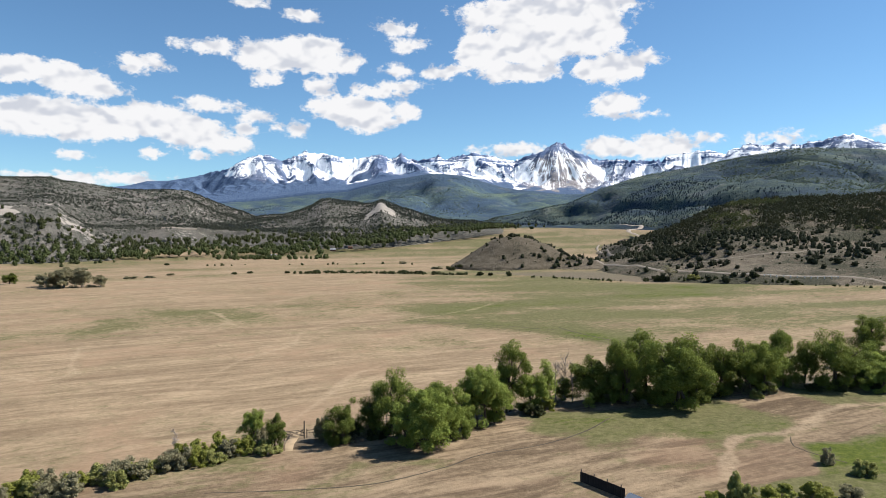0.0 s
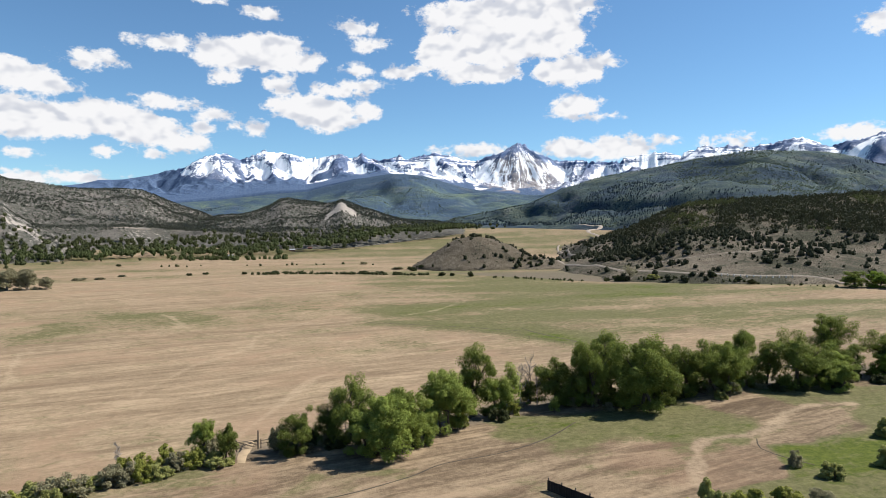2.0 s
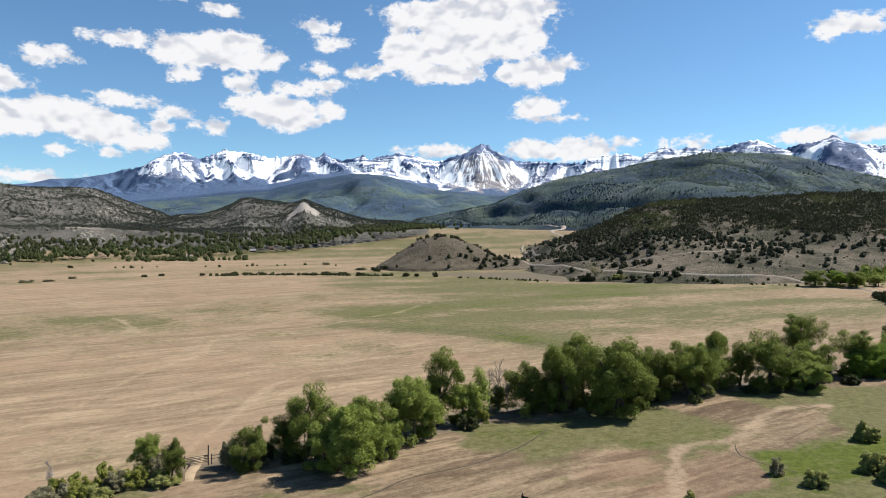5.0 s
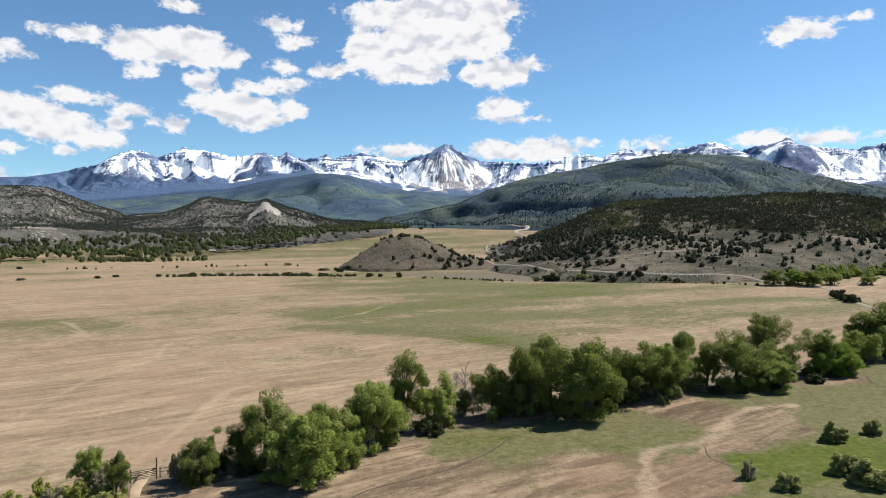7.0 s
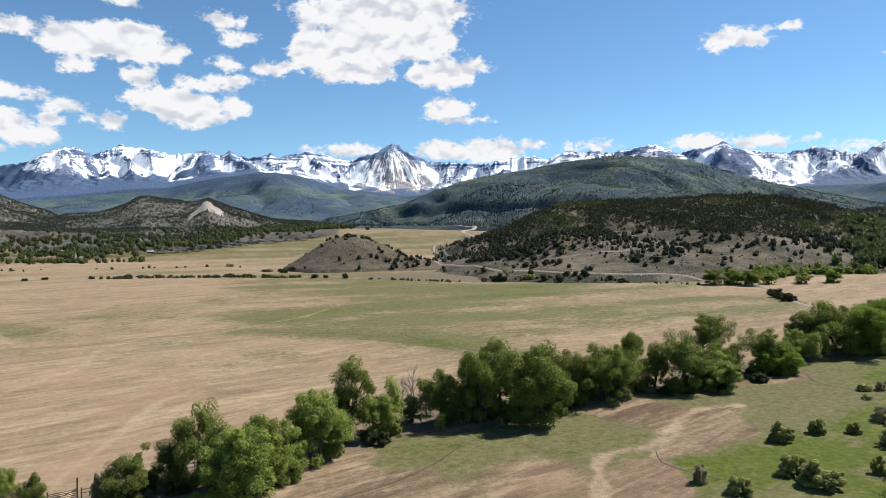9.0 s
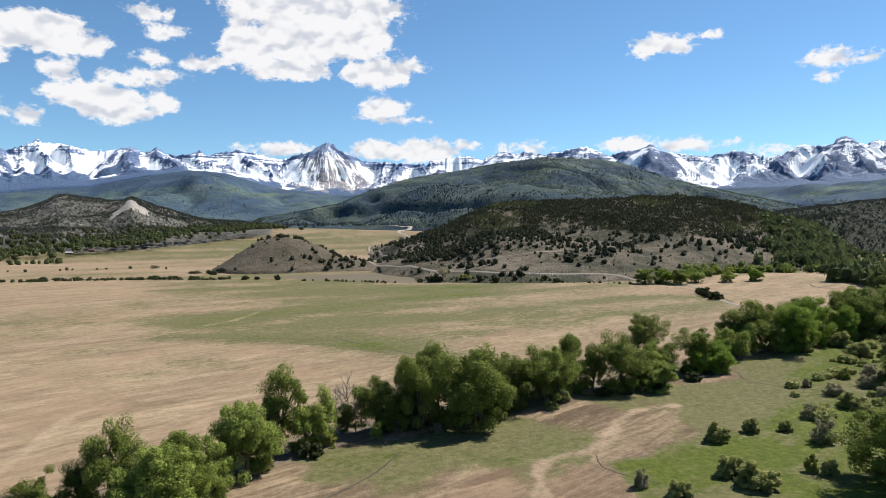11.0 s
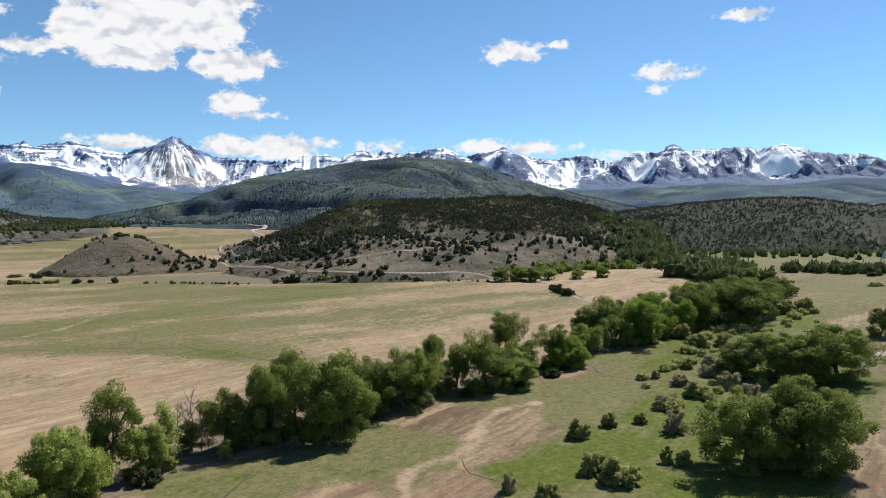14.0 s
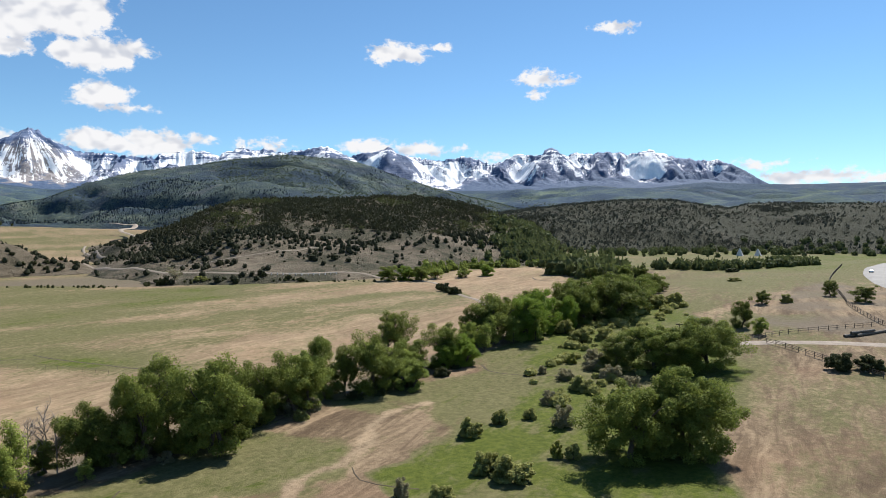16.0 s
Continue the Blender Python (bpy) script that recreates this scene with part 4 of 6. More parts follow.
def broadleaf_meshes(seed, height, spread, stems=1, limbs=6, clumps=4, leaf_size=0.3, per=95, bare=0.24, mats=None, thin=1.0, skirt=18):
    """Trunk and crown of a spreading cottonwood."""
    rng = np.random.default_rng(seed)
    wood, centres, radii = [], [], []
    for s in range(stems):
        base = rng.normal(size=3) * (0.12 * spread if stems > 1 else 0) * (1, 1, 0)
        lean = rng.normal(size=3) * 0.06 * height * (1, 1, 0)
        fork = base + lean + (0, 0, height * rng.uniform(0.28, 0.4))
        r = 0.026 * height / math.sqrt(stems) + 0.05
        wood.append(limb(rng, base + (0, 0, -0.4), fork, r * 1.25, r * 0.8, 0.05))
        for k in range(limbs):
            a = 2 * math.pi * (k + rng.uniform(-0.35, 0.35)) / limbs + s
            lift = rng.uniform(0.42, 0.93) if k else 0.95
            reach = spread * 0.5 * math.sqrt(max(0.05, 1 - ((lift - 0.55) / 0.5) ** 2)) * rng.uniform(0.55, 1.0) * (0.15 if k == 0 else 1)
            tip = base + lean + (math.cos(a) * reach, math.sin(a) * reach, height * lift * 0.93)
            wood.append(limb(rng, fork - (0, 0, height * rng.uniform(0, 0.12)), tip, r * 0.55, r * 0.1))
            for q in range(clumps):
                f = rng.uniform(0.4, 1.06)
                c = fork + (tip - fork) * f + rng.normal(size=3) * spread * 0.085
                rad = height * rng.uniform(0.07, 0.135) * thin
                c[2] = np.clip(c[2], height * bare, height - rad * 0.8)
                centres.append(c)
                radii.append(rad)
                if q % 2 == 0:
                    wood.append(limb(rng, fork + (tip - fork) * max(0.2, f - 0.3), c, r * 0.2, r * 0.05, 0.1, 3))
    for q in range(int(skirt)):
        h = bare + (0.92 - bare) * rng.uniform(0, 1) ** 1.5
        a, reach = rng.uniform(0, 6.28), spread * 0.46 * math.sqrt(max(0.03, 1 - ((h - 0.45) / 0.56) ** 2)) * rng.uniform(0.65, 1.0)
        rad = height * rng.uniform(0.06, 0.115)
        centres.append(np.array((math.cos(a) * reach, math.sin(a) * reach, max(rad * 0.7, h * height - rad * 0.5))))
        radii.append(rad)
    v, f = join(wood)
    trunk = mesh_of("trunk", v, f, [mats[0]], False)
    v, f = leaves(rng, centres, radii, per, leaf_size)
    return trunk, mesh_of("crown", v, f, [mats[1]])


def column_meshes(seed, height, spread, mats, per=60, leaf_size=0.24):
    """A young upright poplar, leafy almost to the ground."""
    rng = np.random.default_rng(seed)
    wood = [limb(rng, (0, 0, -0.3), (rng.normal() * 0.2, rng.normal() * 0.2, height * 0.95), 0.018 * height, 0.02, 0.02, 6)]
    centres, radii = [], []
    for k in range(26):
        h = rng.uniform(0.16, 0.97)
        a, reach = rng.uniform(0, 6.28), spread * 0.36 * math.sqrt(max(0.04, 1 - ((h - 0.45) / 0.6) ** 2)) * rng.uniform(0.3, 1)
        c = np.array((math.cos(a) * reach, math.sin(a) * reach, h * height))
        wood.append(limb(rng, (0, 0, height * max(0.05, h - 0.12)), c, 0.05, 0.015, 0.05, 3))
        centres.append(c)
        radii.append(spread * rng.uniform(0.15, 0.24))
    v, f = join(wood)
    trunk = mesh_of("trunk", v, f, [mats[0]], False)
    v, f = leaves(rng, centres, radii, per, leaf_size, 1.15)
    return trunk, mesh_of("crown", v, f, [mats[1]])


def bush_meshes(seed, mats, dense=1.0, leaf_size=0.036):
    """A willow bush one metre high and 1.45 wide: many stems from one root, a dome of leaves down to the ground."""
    rng = np.random.default_rng(seed)
    wood, centres, radii = [], [], []
    for k in range(30):
        a, lift = rng.uniform(0, 6.28), rng.uniform(0.05, 1.0)
        reach = 0.58 * math.sqrt(1 - (lift * 0.88) ** 2) * rng.uniform(0.75, 1.08)
        tip = np.array((math.cos(a) * reach, math.sin(a) * reach, lift * 0.86))
        wood.append(limb(rng, (tip[0] * 0.12, tip[1] * 0.12, -0.05), tip, 0.012, 0.004, 0.14, 4))
        for f in (0.7, 1.0):
            centres.append(tip * (f, f, f ** 0.8) + rng.normal(size=3) * 0.03)
            radii.append(rng.uniform(0.09, 0.16))
    v, f = join(wood)
    stems = mesh_of("stems", v, f, [mats[0]], False)
    v, f = leaves(rng, centres, radii, int(170 * dense), leaf_size)
    v[:, 2] = np.maximum(v[:, 2], 0.01)
    return stems, mesh_of("foliage", v, f, [mats[1]])


def bare_tree_meshes(seed, height, spread, mat):
    """A dead tree: trunk, limbs and bare twigs."""
    rng = np.random.default_rng(seed)
    r = 0.016 * height
    top = np.array((rng.normal() * 0.05, rng.normal() * 0.05, 0.92)) * height
    trunk = limb(rng, (0, 0, -0.3), top, r, r * 0.2, 0.04, 7)
    twigs = []
    for k in range(16):
        f = rng.uniform(0.3, 0.97)
        a, reach = rng.uniform(0, 6.28), spread * 0.5 * rng.uniform(0.4, 1)
        tip = top * f + (math.cos(a) * reach, math.sin(a) * reach, height * rng.uniform(0.06, 0.2))
        twigs.append(limb(rng, top * f, tip, r * 0.4, 0.02, 0.1))
        for q in range(7):
            g2 = rng.uniform(0.3, 1)
            p = top * f + (tip - top * f) * g2
            twigs.append(limb(rng, p, p + rng.normal(size=3) * spread * 0.11 + (0, 0, 0.06 * height), 0.03, 0.01, 0.1, 3))
    v, f = trunk
    a = mesh_of("trunk", v, f, [mat], False)
    v, f = join(twigs)
    return a, mesh_of("limb", v, f, [mat], False)


def plant(name, meshes, part_names, label, category, place, scale=(1, 1, 1), turn=0.0, group="", sink=0.0):
    """One plant with its parts, standing on the land."""
    x, y = place
    ob = thing(name, None, label, category, "", group)
    ob.matrix_basis = Matrix.LocRotScale((x, y, float(surf(x, y)) - sink), Euler((0, 0, turn)), scale)
    for me, n in zip(meshes, part_names):
        part(n, me, ob)
    return ob


KINDS = {
    "cottonwood": [broadleaf_meshes(100 + i, 12, 9.5, 1 + (i % 2), 8, 4, 0.135, 330, 0.12, (BARK, LEAF), 0.95, 24) for i in range(4)],
    "pale": [broadleaf_meshes(120 + i, 10, 8, 2, 8, 4, 0.125, 310, 0.10, (BARK, LEAF_PALE), 0.9, 26) for i in range(3)],
    "bright": [broadleaf_meshes(140 + i, 12, 9, 2, 7, 4, 0.135, 310, 0.03, (BARK, LEAF_BRIGHT), 0.85, 34) for i in range(2)],
    "dark": [broadleaf_meshes(150 + i, 12, 9, 1, 9, 4, 0.135, 320, 0.08, (BARK, LEAF_DARK), 0.9, 30) for i in range(3)],
    "open": [broadleaf_meshes(160 + i, 13, 9, 2, 7, 4, 0.135, 270, 0.28, (BARK, LEAF), 0.8, 6) for i in range(2)],
    "broad": [broadleaf_meshes(190 + i, 12.5, 13, 1 + i % 2, 13, 5, 0.14, 330, 0.10, (BARK, LEAF), 0.95, 44) for i in range(3)],
    "silver": [broadleaf_meshes(180 + i, 10, 9, 2, 8, 4, 0.2, 120, 0.02, (GREY_TWIG, GREY_LEAF), 0.9, 20) for i in range(2)],
    "column": [column_meshes(170 + i, 9, 4.2, (BARK, LEAF_PALE), 120, 0.13) for i in range(2)],
}
SIZES = {"cottonwood": (12, 10.5), "pale": (10, 9), "bright": (12, 10), "dark": (12, 10), "open": (13, 10), "column": (9, 4.2), "silver": (10, 9), "broad": (12.5, 13.5)}
BUSHES = {
    "willow": [bush_meshes(200 + i, (GREY_TWIG, WILLOW_LEAF), 1.0) for i in range(3)],
    "grey": [bush_meshes(210 + i, (GREY_TWIG, GREY_LEAF), 0.45) for i in range(2)],
    "yellow": [bush_meshes(220 + i, (GREY_TWIG, YELLOW_LEAF), 0.8) for i in range(2)],
    "oak": [bush_meshes(230 + i, (BARK, SAGE_LEAF), 1.1) for i in range(2)],
}
TREE_LABELS = {
    "cottonwood": "mature green cottonwood in full leaf by the creek", "pale": "light green young cottonwood beside the creek",
    "bright": "bright yellow-green cottonwood in full leaf", "dark": "dense dark green cottonwood leafy to the ground",
    "open": "tall open-crowned cottonwood with bare lower trunk", "column": "slender upright light green poplar", "broad": "broad spreading dark green cottonwood on the wet meadow", "silver": "grey-green half-leafed tree on the far meadow",
}
BUSH_LABELS = {"willow": "rounded green willow bush on wet grass", "grey": "grey half-leafless willow bush", "yellow": "yellow-green willow bush by the creek", "oak": "dark scrub oak bush"}


def trees(rows, group):
    for i, (kind, x, y, h, w) in enumerate(rows):
        k = KINDS[kind][i % len(KINDS[kind])]
        bh, bw = SIZES[kind]
        name = "poplar_tree" if kind == "column" else "cottonwood_tree"
        plant(name, k, ("trunk", "crown"), TREE_LABELS[kind], "tree", (x, y), (w / bw, w / bw, h / bh), 1.7 * i, group)


def bushes(rows, group):
    for i, (kind, x, y, h, w) in enumerate(rows):
        k = BUSHES[kind][i % len(BUSHES[kind])]
        plant("willow_bush" if kind != "oak" else "oak_bush", k, ("stems", "foliage"), BUSH_LABELS[kind], "bush", (x, y), (w / 1.45, w / 1.45, h), 2.1 * i, group, 0.02)


# the row of trees along the creek
trees((("cottonwood", -9.5, 120.7, 12, 8), ("pale", -2.7, 112.5, 10.3, 9.5), ("pale", 2.4, 119, 8.5, 7), ("dark", -13.2, 121.6, 7.4, 5.5), ("dark", -18, 117, 7.4, 6.4),
       ("dark", -28.6, 114, 6.2, 4), ("pale", -34, 117.5, 6.2, 4.6), ("pale", 6.9, 125, 11.2, 8.8), ("open", 13.7, 135, 14.2, 9), ("pale", 17.3, 136, 7.9, 7),
       ("column", 21.2, 137.5, 9.2, 4.2), ("dark", 30.8, 141, 10, 9), ("column", 29.3, 135, 3.2, 2.4), ("cottonwood", 37.5, 139, 13.8, 9.5), ("open", 43, 145, 14.6, 9.5),
       ("cottonwood", 46.6, 136, 15, 13)), "cottonwood row along the creek")
trees((("dark", 59, 145, 11.4, 8), ("cottonwood", 67, 145.5, 11.4, 10.3), ("cottonwood", 76, 152, 13, 8.6), ("dark", 81, 151, 10.8, 6), ("cottonwood", 86, 149, 12.8, 11.5),
       ("open", 107, 168, 12.9, 9.8), ("pale", 93, 145, 6.4, 7.4), ("open", 113, 158, 10.4, 9.6), ("bright", 116, 153.5, 6.6, 7.4), ("bright", 110.5, 155, 6, 6),
       ("cottonwood", -0.5, 118.5, 10.5, 8), ("dark", -5.5, 118, 9, 8), ("dark", 53, 141, 12, 9), ("dark", 40, 142.5, 10, 8)), "cottonwood row along the creek")
trees((("cottonwood", 141, 168.7, 13.6, 14), ("bright", 150, 163.5, 12.5, 12), ("bright", 159, 165, 13.3, 10), ("cottonwood", 184, 171, 14.7, 15), ("dark", 191, 163, 14.9, 18),
       ("cottonwood", 205, 164, 13.2, 13.4), ("pale", 146, 163, 8.8, 8), ("cottonwood", 200, 189, 11.3, 12.3), ("column", 136, 164, 8, 4.6), ("column", 153, 161, 8, 4.4),
       ("cottonwood", 172, 178, 12, 12), ("dark", 216, 176, 12, 12), ("cottonwood", 224, 186, 11, 11), ("column", 168, 168, 9, 5)), "trees along the lower creek")
# the meadow trees on the wet ground
trees((("broad", 92.6, 91, 11.5, 14), ("broad", 100.3, 86, 13, 14), ("dark", 96.5, 88, 9.5, 11), ("broad", 143, 118, 10, 14), ("broad", 150, 110, 11.4, 16), ("dark", 137, 124, 7.6, 10), ("cottonwood", 146.5, 114, 10, 12), ("dark", 202, 126, 9, 7),
       ("dark", 247, 140, 5, 5.8), ("dark", 282, 130, 6.6, 5.6), ("dark", 271, 115, 6.2, 8), ("pale", 194, 117, 5, 4.6)), "trees round the wet meadow")
bushes((("willow", 82.2, 114.1, 3.2, 4.6), ("willow", 90.2, 115.6, 2.6, 3.5), ("willow", 73, 101.4, 3.1, 4.8), ("willow", 73.9, 96.8, 3.5, 7), ("willow", 96, 113.8, 2, 3), ("grey", 106, 118, 2.7, 3.8),
        ("willow", 119, 119.7, 3, 6.2), ("grey", 97, 107, 3.8, 5), ("yellow", 84.7, 98.4, 2.5, 2.2), ("grey", 58.8, 102.7, 2.6, 2.6), ("willow", 86, 96.4, 2.3, 2.9), ("willow", 61.6, 98, 2.3, 4),
        ("grey", 123, 127.7, 2.5, 4.9), ("grey", 134, 128.6, 2.6, 5.2), ("yellow", 135.6, 135.8, 2.4, 2.7), ("grey", 123.7, 134.8, 1.9, 2.6), ("willow", 156, 149, 3.9, 7.8), ("willow", 163, 146, 3.4, 6.3)), "willow bushes on the wet meadow")
bushes((("willow", 221, 167, 6, 12), ("willow", 227, 162, 5, 8), ("oak", 167, 88, 4.1, 6.4), ("oak", 170, 83, 3.9, 6.8), ("willow", 163, 160, 4.2, 6.7), ("willow", 164, 166, 3.4, 5.1),
        ("grey", 147, 132, 4.2, 8.4), ("willow", 150.7, 160, 2.4, 4.8), ("grey", 129, 120, 3.5, 6), ("grey", 139, 132, 3.6, 6), ("grey", 126, 113, 3, 5), ("willow", 255, 135, 3.2, 4.9)), "willow bushes on the wet meadow")
bushes((("yellow", -39.8, 109.6, 3.2, 4.6), ("grey", -42.9, 105, 2.7, 5), ("grey", -46.6, 102, 3, 5.5), ("yellow", -60, 97, 3.4, 4.9), ("willow", -47.8, 98, 2.8, 4), ("grey", -53.4, 96, 2.8, 4.8),
        ("yellow", -37.5, 113, 3.4, 4), ("yellow", -43, 110, 3, 3.4), ("grey", -21.4, 119, 4.8, 3.4), ("grey", -31.5, 116.5, 3.2, 3.6), ("grey", -56.5, 95, 2.6, 4), ("willow", -50.5, 100, 2.6, 3.6)), "shrubs along the creek")


def undergrowth():
    """Shrubs that fill the creek bank under the trees."""
    rng = np.random.default_rng(31)
    for i in range(64):
        x = rng.uniform(-22, 125)
        y = float(np.interp(x, (-22, 0, 10, 30, 60, 90, 125), (119, 121, 131, 138, 146, 150, 160))) + rng.normal() * 2.6
        if 21 < x < 28 and y < 137:
            continue
        kind = ("oak", "oak", "willow", "yellow", "grey")[int(rng.integers(0, 5))]
        k = BUSHES[kind][i % 2]
        w, h = rng.uniform(2.5, 5), rng.uniform(1.6, 3.4)
        plant("creek_bush", k, ("stems", "foliage"), "shrub in the undergrowth of the creek bank", "bush", (x, y), (w / 1.45, w / 1.45, h), i * 1.3, "undergrowth along the creek", 0.5)


undergrowth()
for i, (x, y, h) in enumerate(((23.6, 141, 8.5), (25.4, 142.5, 9.5), (27.2, 141.5, 7.5), (-44.5, 112, 4.2))):
    plant("dead_tree", bare_tree_meshes(300 + i, h, h * 0.42, DEAD_WOOD), ("trunk", "limb"), "bleached dead tree with bare branches", "dead tree", (x, y), turn=i * 2.0, group="dead trees")
plant("lone_tree", broadleaf_meshes(310, 9, 8, 1, 9, 4, 0.2, 36, 0.25, (BARK, GREY_LEAF), 0.85, 8), ("trunk", "crown"), "lone half-bare grey tree by the field edge", "tree", (137, 408))
bushes((("oak", 88, 548, 2.8, 4), ("oak", 95, 553, 3.2, 5), ("oak", 101, 545, 2.6, 4.5), ("oak", 104, 560, 3, 5), ("oak", 110, 551, 2.4, 4), ("oak", 92, 541, 2.4, 5), ("oak", 114, 566, 3, 4.4), ("oak", 84, 560, 2.8, 4.2),
        ("oak", 107, 538, 2.2, 3.6), ("oak", 121, 556, 2.6, 4), ("oak", 6, 566, 2.6, 9), ("oak", 14, 560, 3, 6), ("oak", 50, 585, 2.6, 4), ("oak", 58, 590, 2.8, 4.4), ("oak", 66, 592, 2.6, 4), ("oak", 73, 588, 2.4, 3.6)), "shrubs round the bare mound")
bushes((("oak", 130, 411, 4, 6.5), ("oak", 132.5, 409, 3.6, 5.5), ("willow", 150, 405, 3, 9), ("oak", 171, 399, 2.6, 4), ("oak", 181, 391, 2.8, 4.5), ("oak", 190, 379, 3, 5), ("oak", 194, 372, 2.8, 6),
        ("oak", 125, 416, 2.6, 4), ("oak", -32, 534, 2.6, 9), ("oak", -19, 524, 2.6, 10), ("oak", -5, 512, 2.6, 9), ("oak", 27, 488, 3.2, 6), ("oak", 46, 475, 4, 5), ("oak", 34, 484, 2.6, 4),
        ("oak", 221.8, 282, 4.4, 7), ("oak", 216, 268, 4, 8), ("oak", 219, 275, 3, 6), ("oak", 228, 292, 3.4, 5)), "shrubs along the field edge")
bushes((("grey", -244, 529, 2, 14), ("grey", -232, 535, 1.8, 10), ("grey", -224, 556, 2, 8), ("oak", -170, 551, 2.4, 5), ("oak", -127, 551, 2.2, 5), ("oak", -106, 568, 2, 7), ("grey", -84, 560, 2, 8), ("oak", -303, 742, 3, 6),
        ("grey", -5, 570, 2.6, 12), ("oak", 7, 548, 3, 7), ("grey", -39, 655, 3, 9), ("oak", -95, 556, 1.8, 8), ("oak", -160, 560, 2, 6), ("oak", 420, 235, 3, 9), ("willow", 330, 190, 2, 8)), "scattered field shrubs")
trees((("silver", -252, 449, 14, 16), ("silver", -263, 456, 12, 14), ("silver", -241, 452, 12, 14), ("silver", -272, 462, 9, 11), ("silver", -232, 456, 8, 10), ("dark", -317, 494, 8, 12), ("silver", -300, 560, 8, 14), ("cottonwood", 234, 345, 9, 12), ("bright", 243, 340, 8.6, 12), ("cottonwood", 249, 333, 8.4, 11),
       ("pale", 263, 336, 6, 9), ("pale", 280, 331, 6, 9), ("bright", 297, 328, 7, 9)), "groves at the field edge")
trees((("cottonwood", 52, 146.5, 11.5, 8), ("dark", 62, 149, 9.5, 8), ("pale", 72, 150, 10, 8), ("dark", 91, 151, 9.5, 9), ("pale", 97, 153, 7, 8), ("dark", 102, 158, 8, 8), ("dark", 48.5, 143, 9, 9), ("dark", 34, 141, 8, 8),
       ("pale", 10, 128, 7.5, 7), ("pale", -6.5, 115, 8.5, 8), ("dark", 26, 143, 5, 6), ("column", 106, 157, 7.5, 4.6), ("bright", 119, 156, 7, 6)), "cottonwood row along the creek")
trees((("dark", 136, 170, 11, 10), ("cottonwood", 147, 171, 12.5, 10), ("bright", 155, 169, 12, 9), ("column", 142, 161, 7.5, 4.4), ("column", 149, 159, 7, 4), ("column", 131, 161, 7.5, 4.4), ("dark", 165, 172, 11, 10), ("cottonwood", 178, 166, 12.5, 11),
       ("dark", 186, 178, 13.5, 12), ("cottonwood", 198, 171, 13.5, 12), ("bright", 170, 165, 10, 8), ("pale", 128, 164, 8, 7), ("dark", 211, 171, 11, 10)), "trees along the lower creek")

bushes((("willow", 39.5, 88.3, 4.4, 4.6), ("yellow", 35.4, 87.6, 2.5, 4), ("yellow", 44.6, 88.6, 2.6, 5.5), ("yellow", 49.6, 88.8, 2.8, 5), ("grey", 54.5, 89.5, 2.2, 4)), "willow bushes at the pasture edge")


def creek_hedge():
    """The ragged hedge of grey and olive shrubs along the upper creek."""
    rng = np.random.default_rng(63)
    rows = []
    for i in range(24):
        t = (i + rng.uniform(0, 0.8)) / 24
        x, y = -64 + 44 * t + rng.normal() * 0.8, 93.5 + 25 * t + rng.normal() * 1.1
        if abs(x + 26.6) < 2.4:
            continue
        rows.append((("grey", "yellow", "willow", "grey")[i % 4], x, y, rng.uniform(2.0, 3.4), rng.uniform(3.2, 5.2)))
    bushes(rows, "shrubs along the creek")


creek_hedge()


# ---------------- roads, tracks and ditches ----------------
def spline(points, step):
    p = np.asarray(points, float)
    q = np.concatenate([[2 * p[0] - p[1]], p, [2 * p[-1] - p[-2]]])
    out = []
    for i in range(1, len(q) - 2):
        n = max(2, int(np.linalg.norm(q[i + 1] - q[i]) / step))
        t = np.linspace(0, 1, n, endpoint=False)[:, None]
        out.append(0.5 * (2 * q[i] + (q[i + 1] - q[i - 1]) * t + (2 * q[i - 1] - 5 * q[i] + 4 * q[i + 1] - q[i + 2]) * t ** 2 + (3 * q[i] - q[i - 1] - 3 * q[i + 1] + q[i + 2]) * t ** 3))
    return np.concatenate(out + [p[-1:]])


def ribbon(name, points, width, mat, label, category, lift=0.06, ragged=0.0, crown=0.0, step=2.0, seed=1):
    """A strip laid on the land: road, track or ditch; crown raises its middle, ragged frays its edges."""
    p = spline(points, step)
    d = np.gradient(p, axis=0)
    d /= np.linalg.norm(d, axis=1)[:, None]
    side = np.stack([d[:, 1], -d[:, 0]], -1)
    s = np.arange(len(p)) * step
    verts = []
    for k, off in enumerate((-0.5, -0.3, 0, 0.3, 0.5)):
        wide = width * (1 + ragged * fbm(s, 0 * s + 40 * (off > 0), 6 * step, seed, 3))
        q = p + side * (off * wide)[:, None]
        z = surf(q[:, 0], q[:, 1]) + (lift + crown * (1 - 4 * off * off) if abs(off) < 0.5 else -0.05)
        verts.append(np.stack([q[:, 0], q[:, 1], z], -1))
    v = np.stack(verts, 1).reshape(-1, 3)
    return thing(name, mesh_of(name, v, grid_faces(len(p), 5), [mat], False), label, category, "structure")


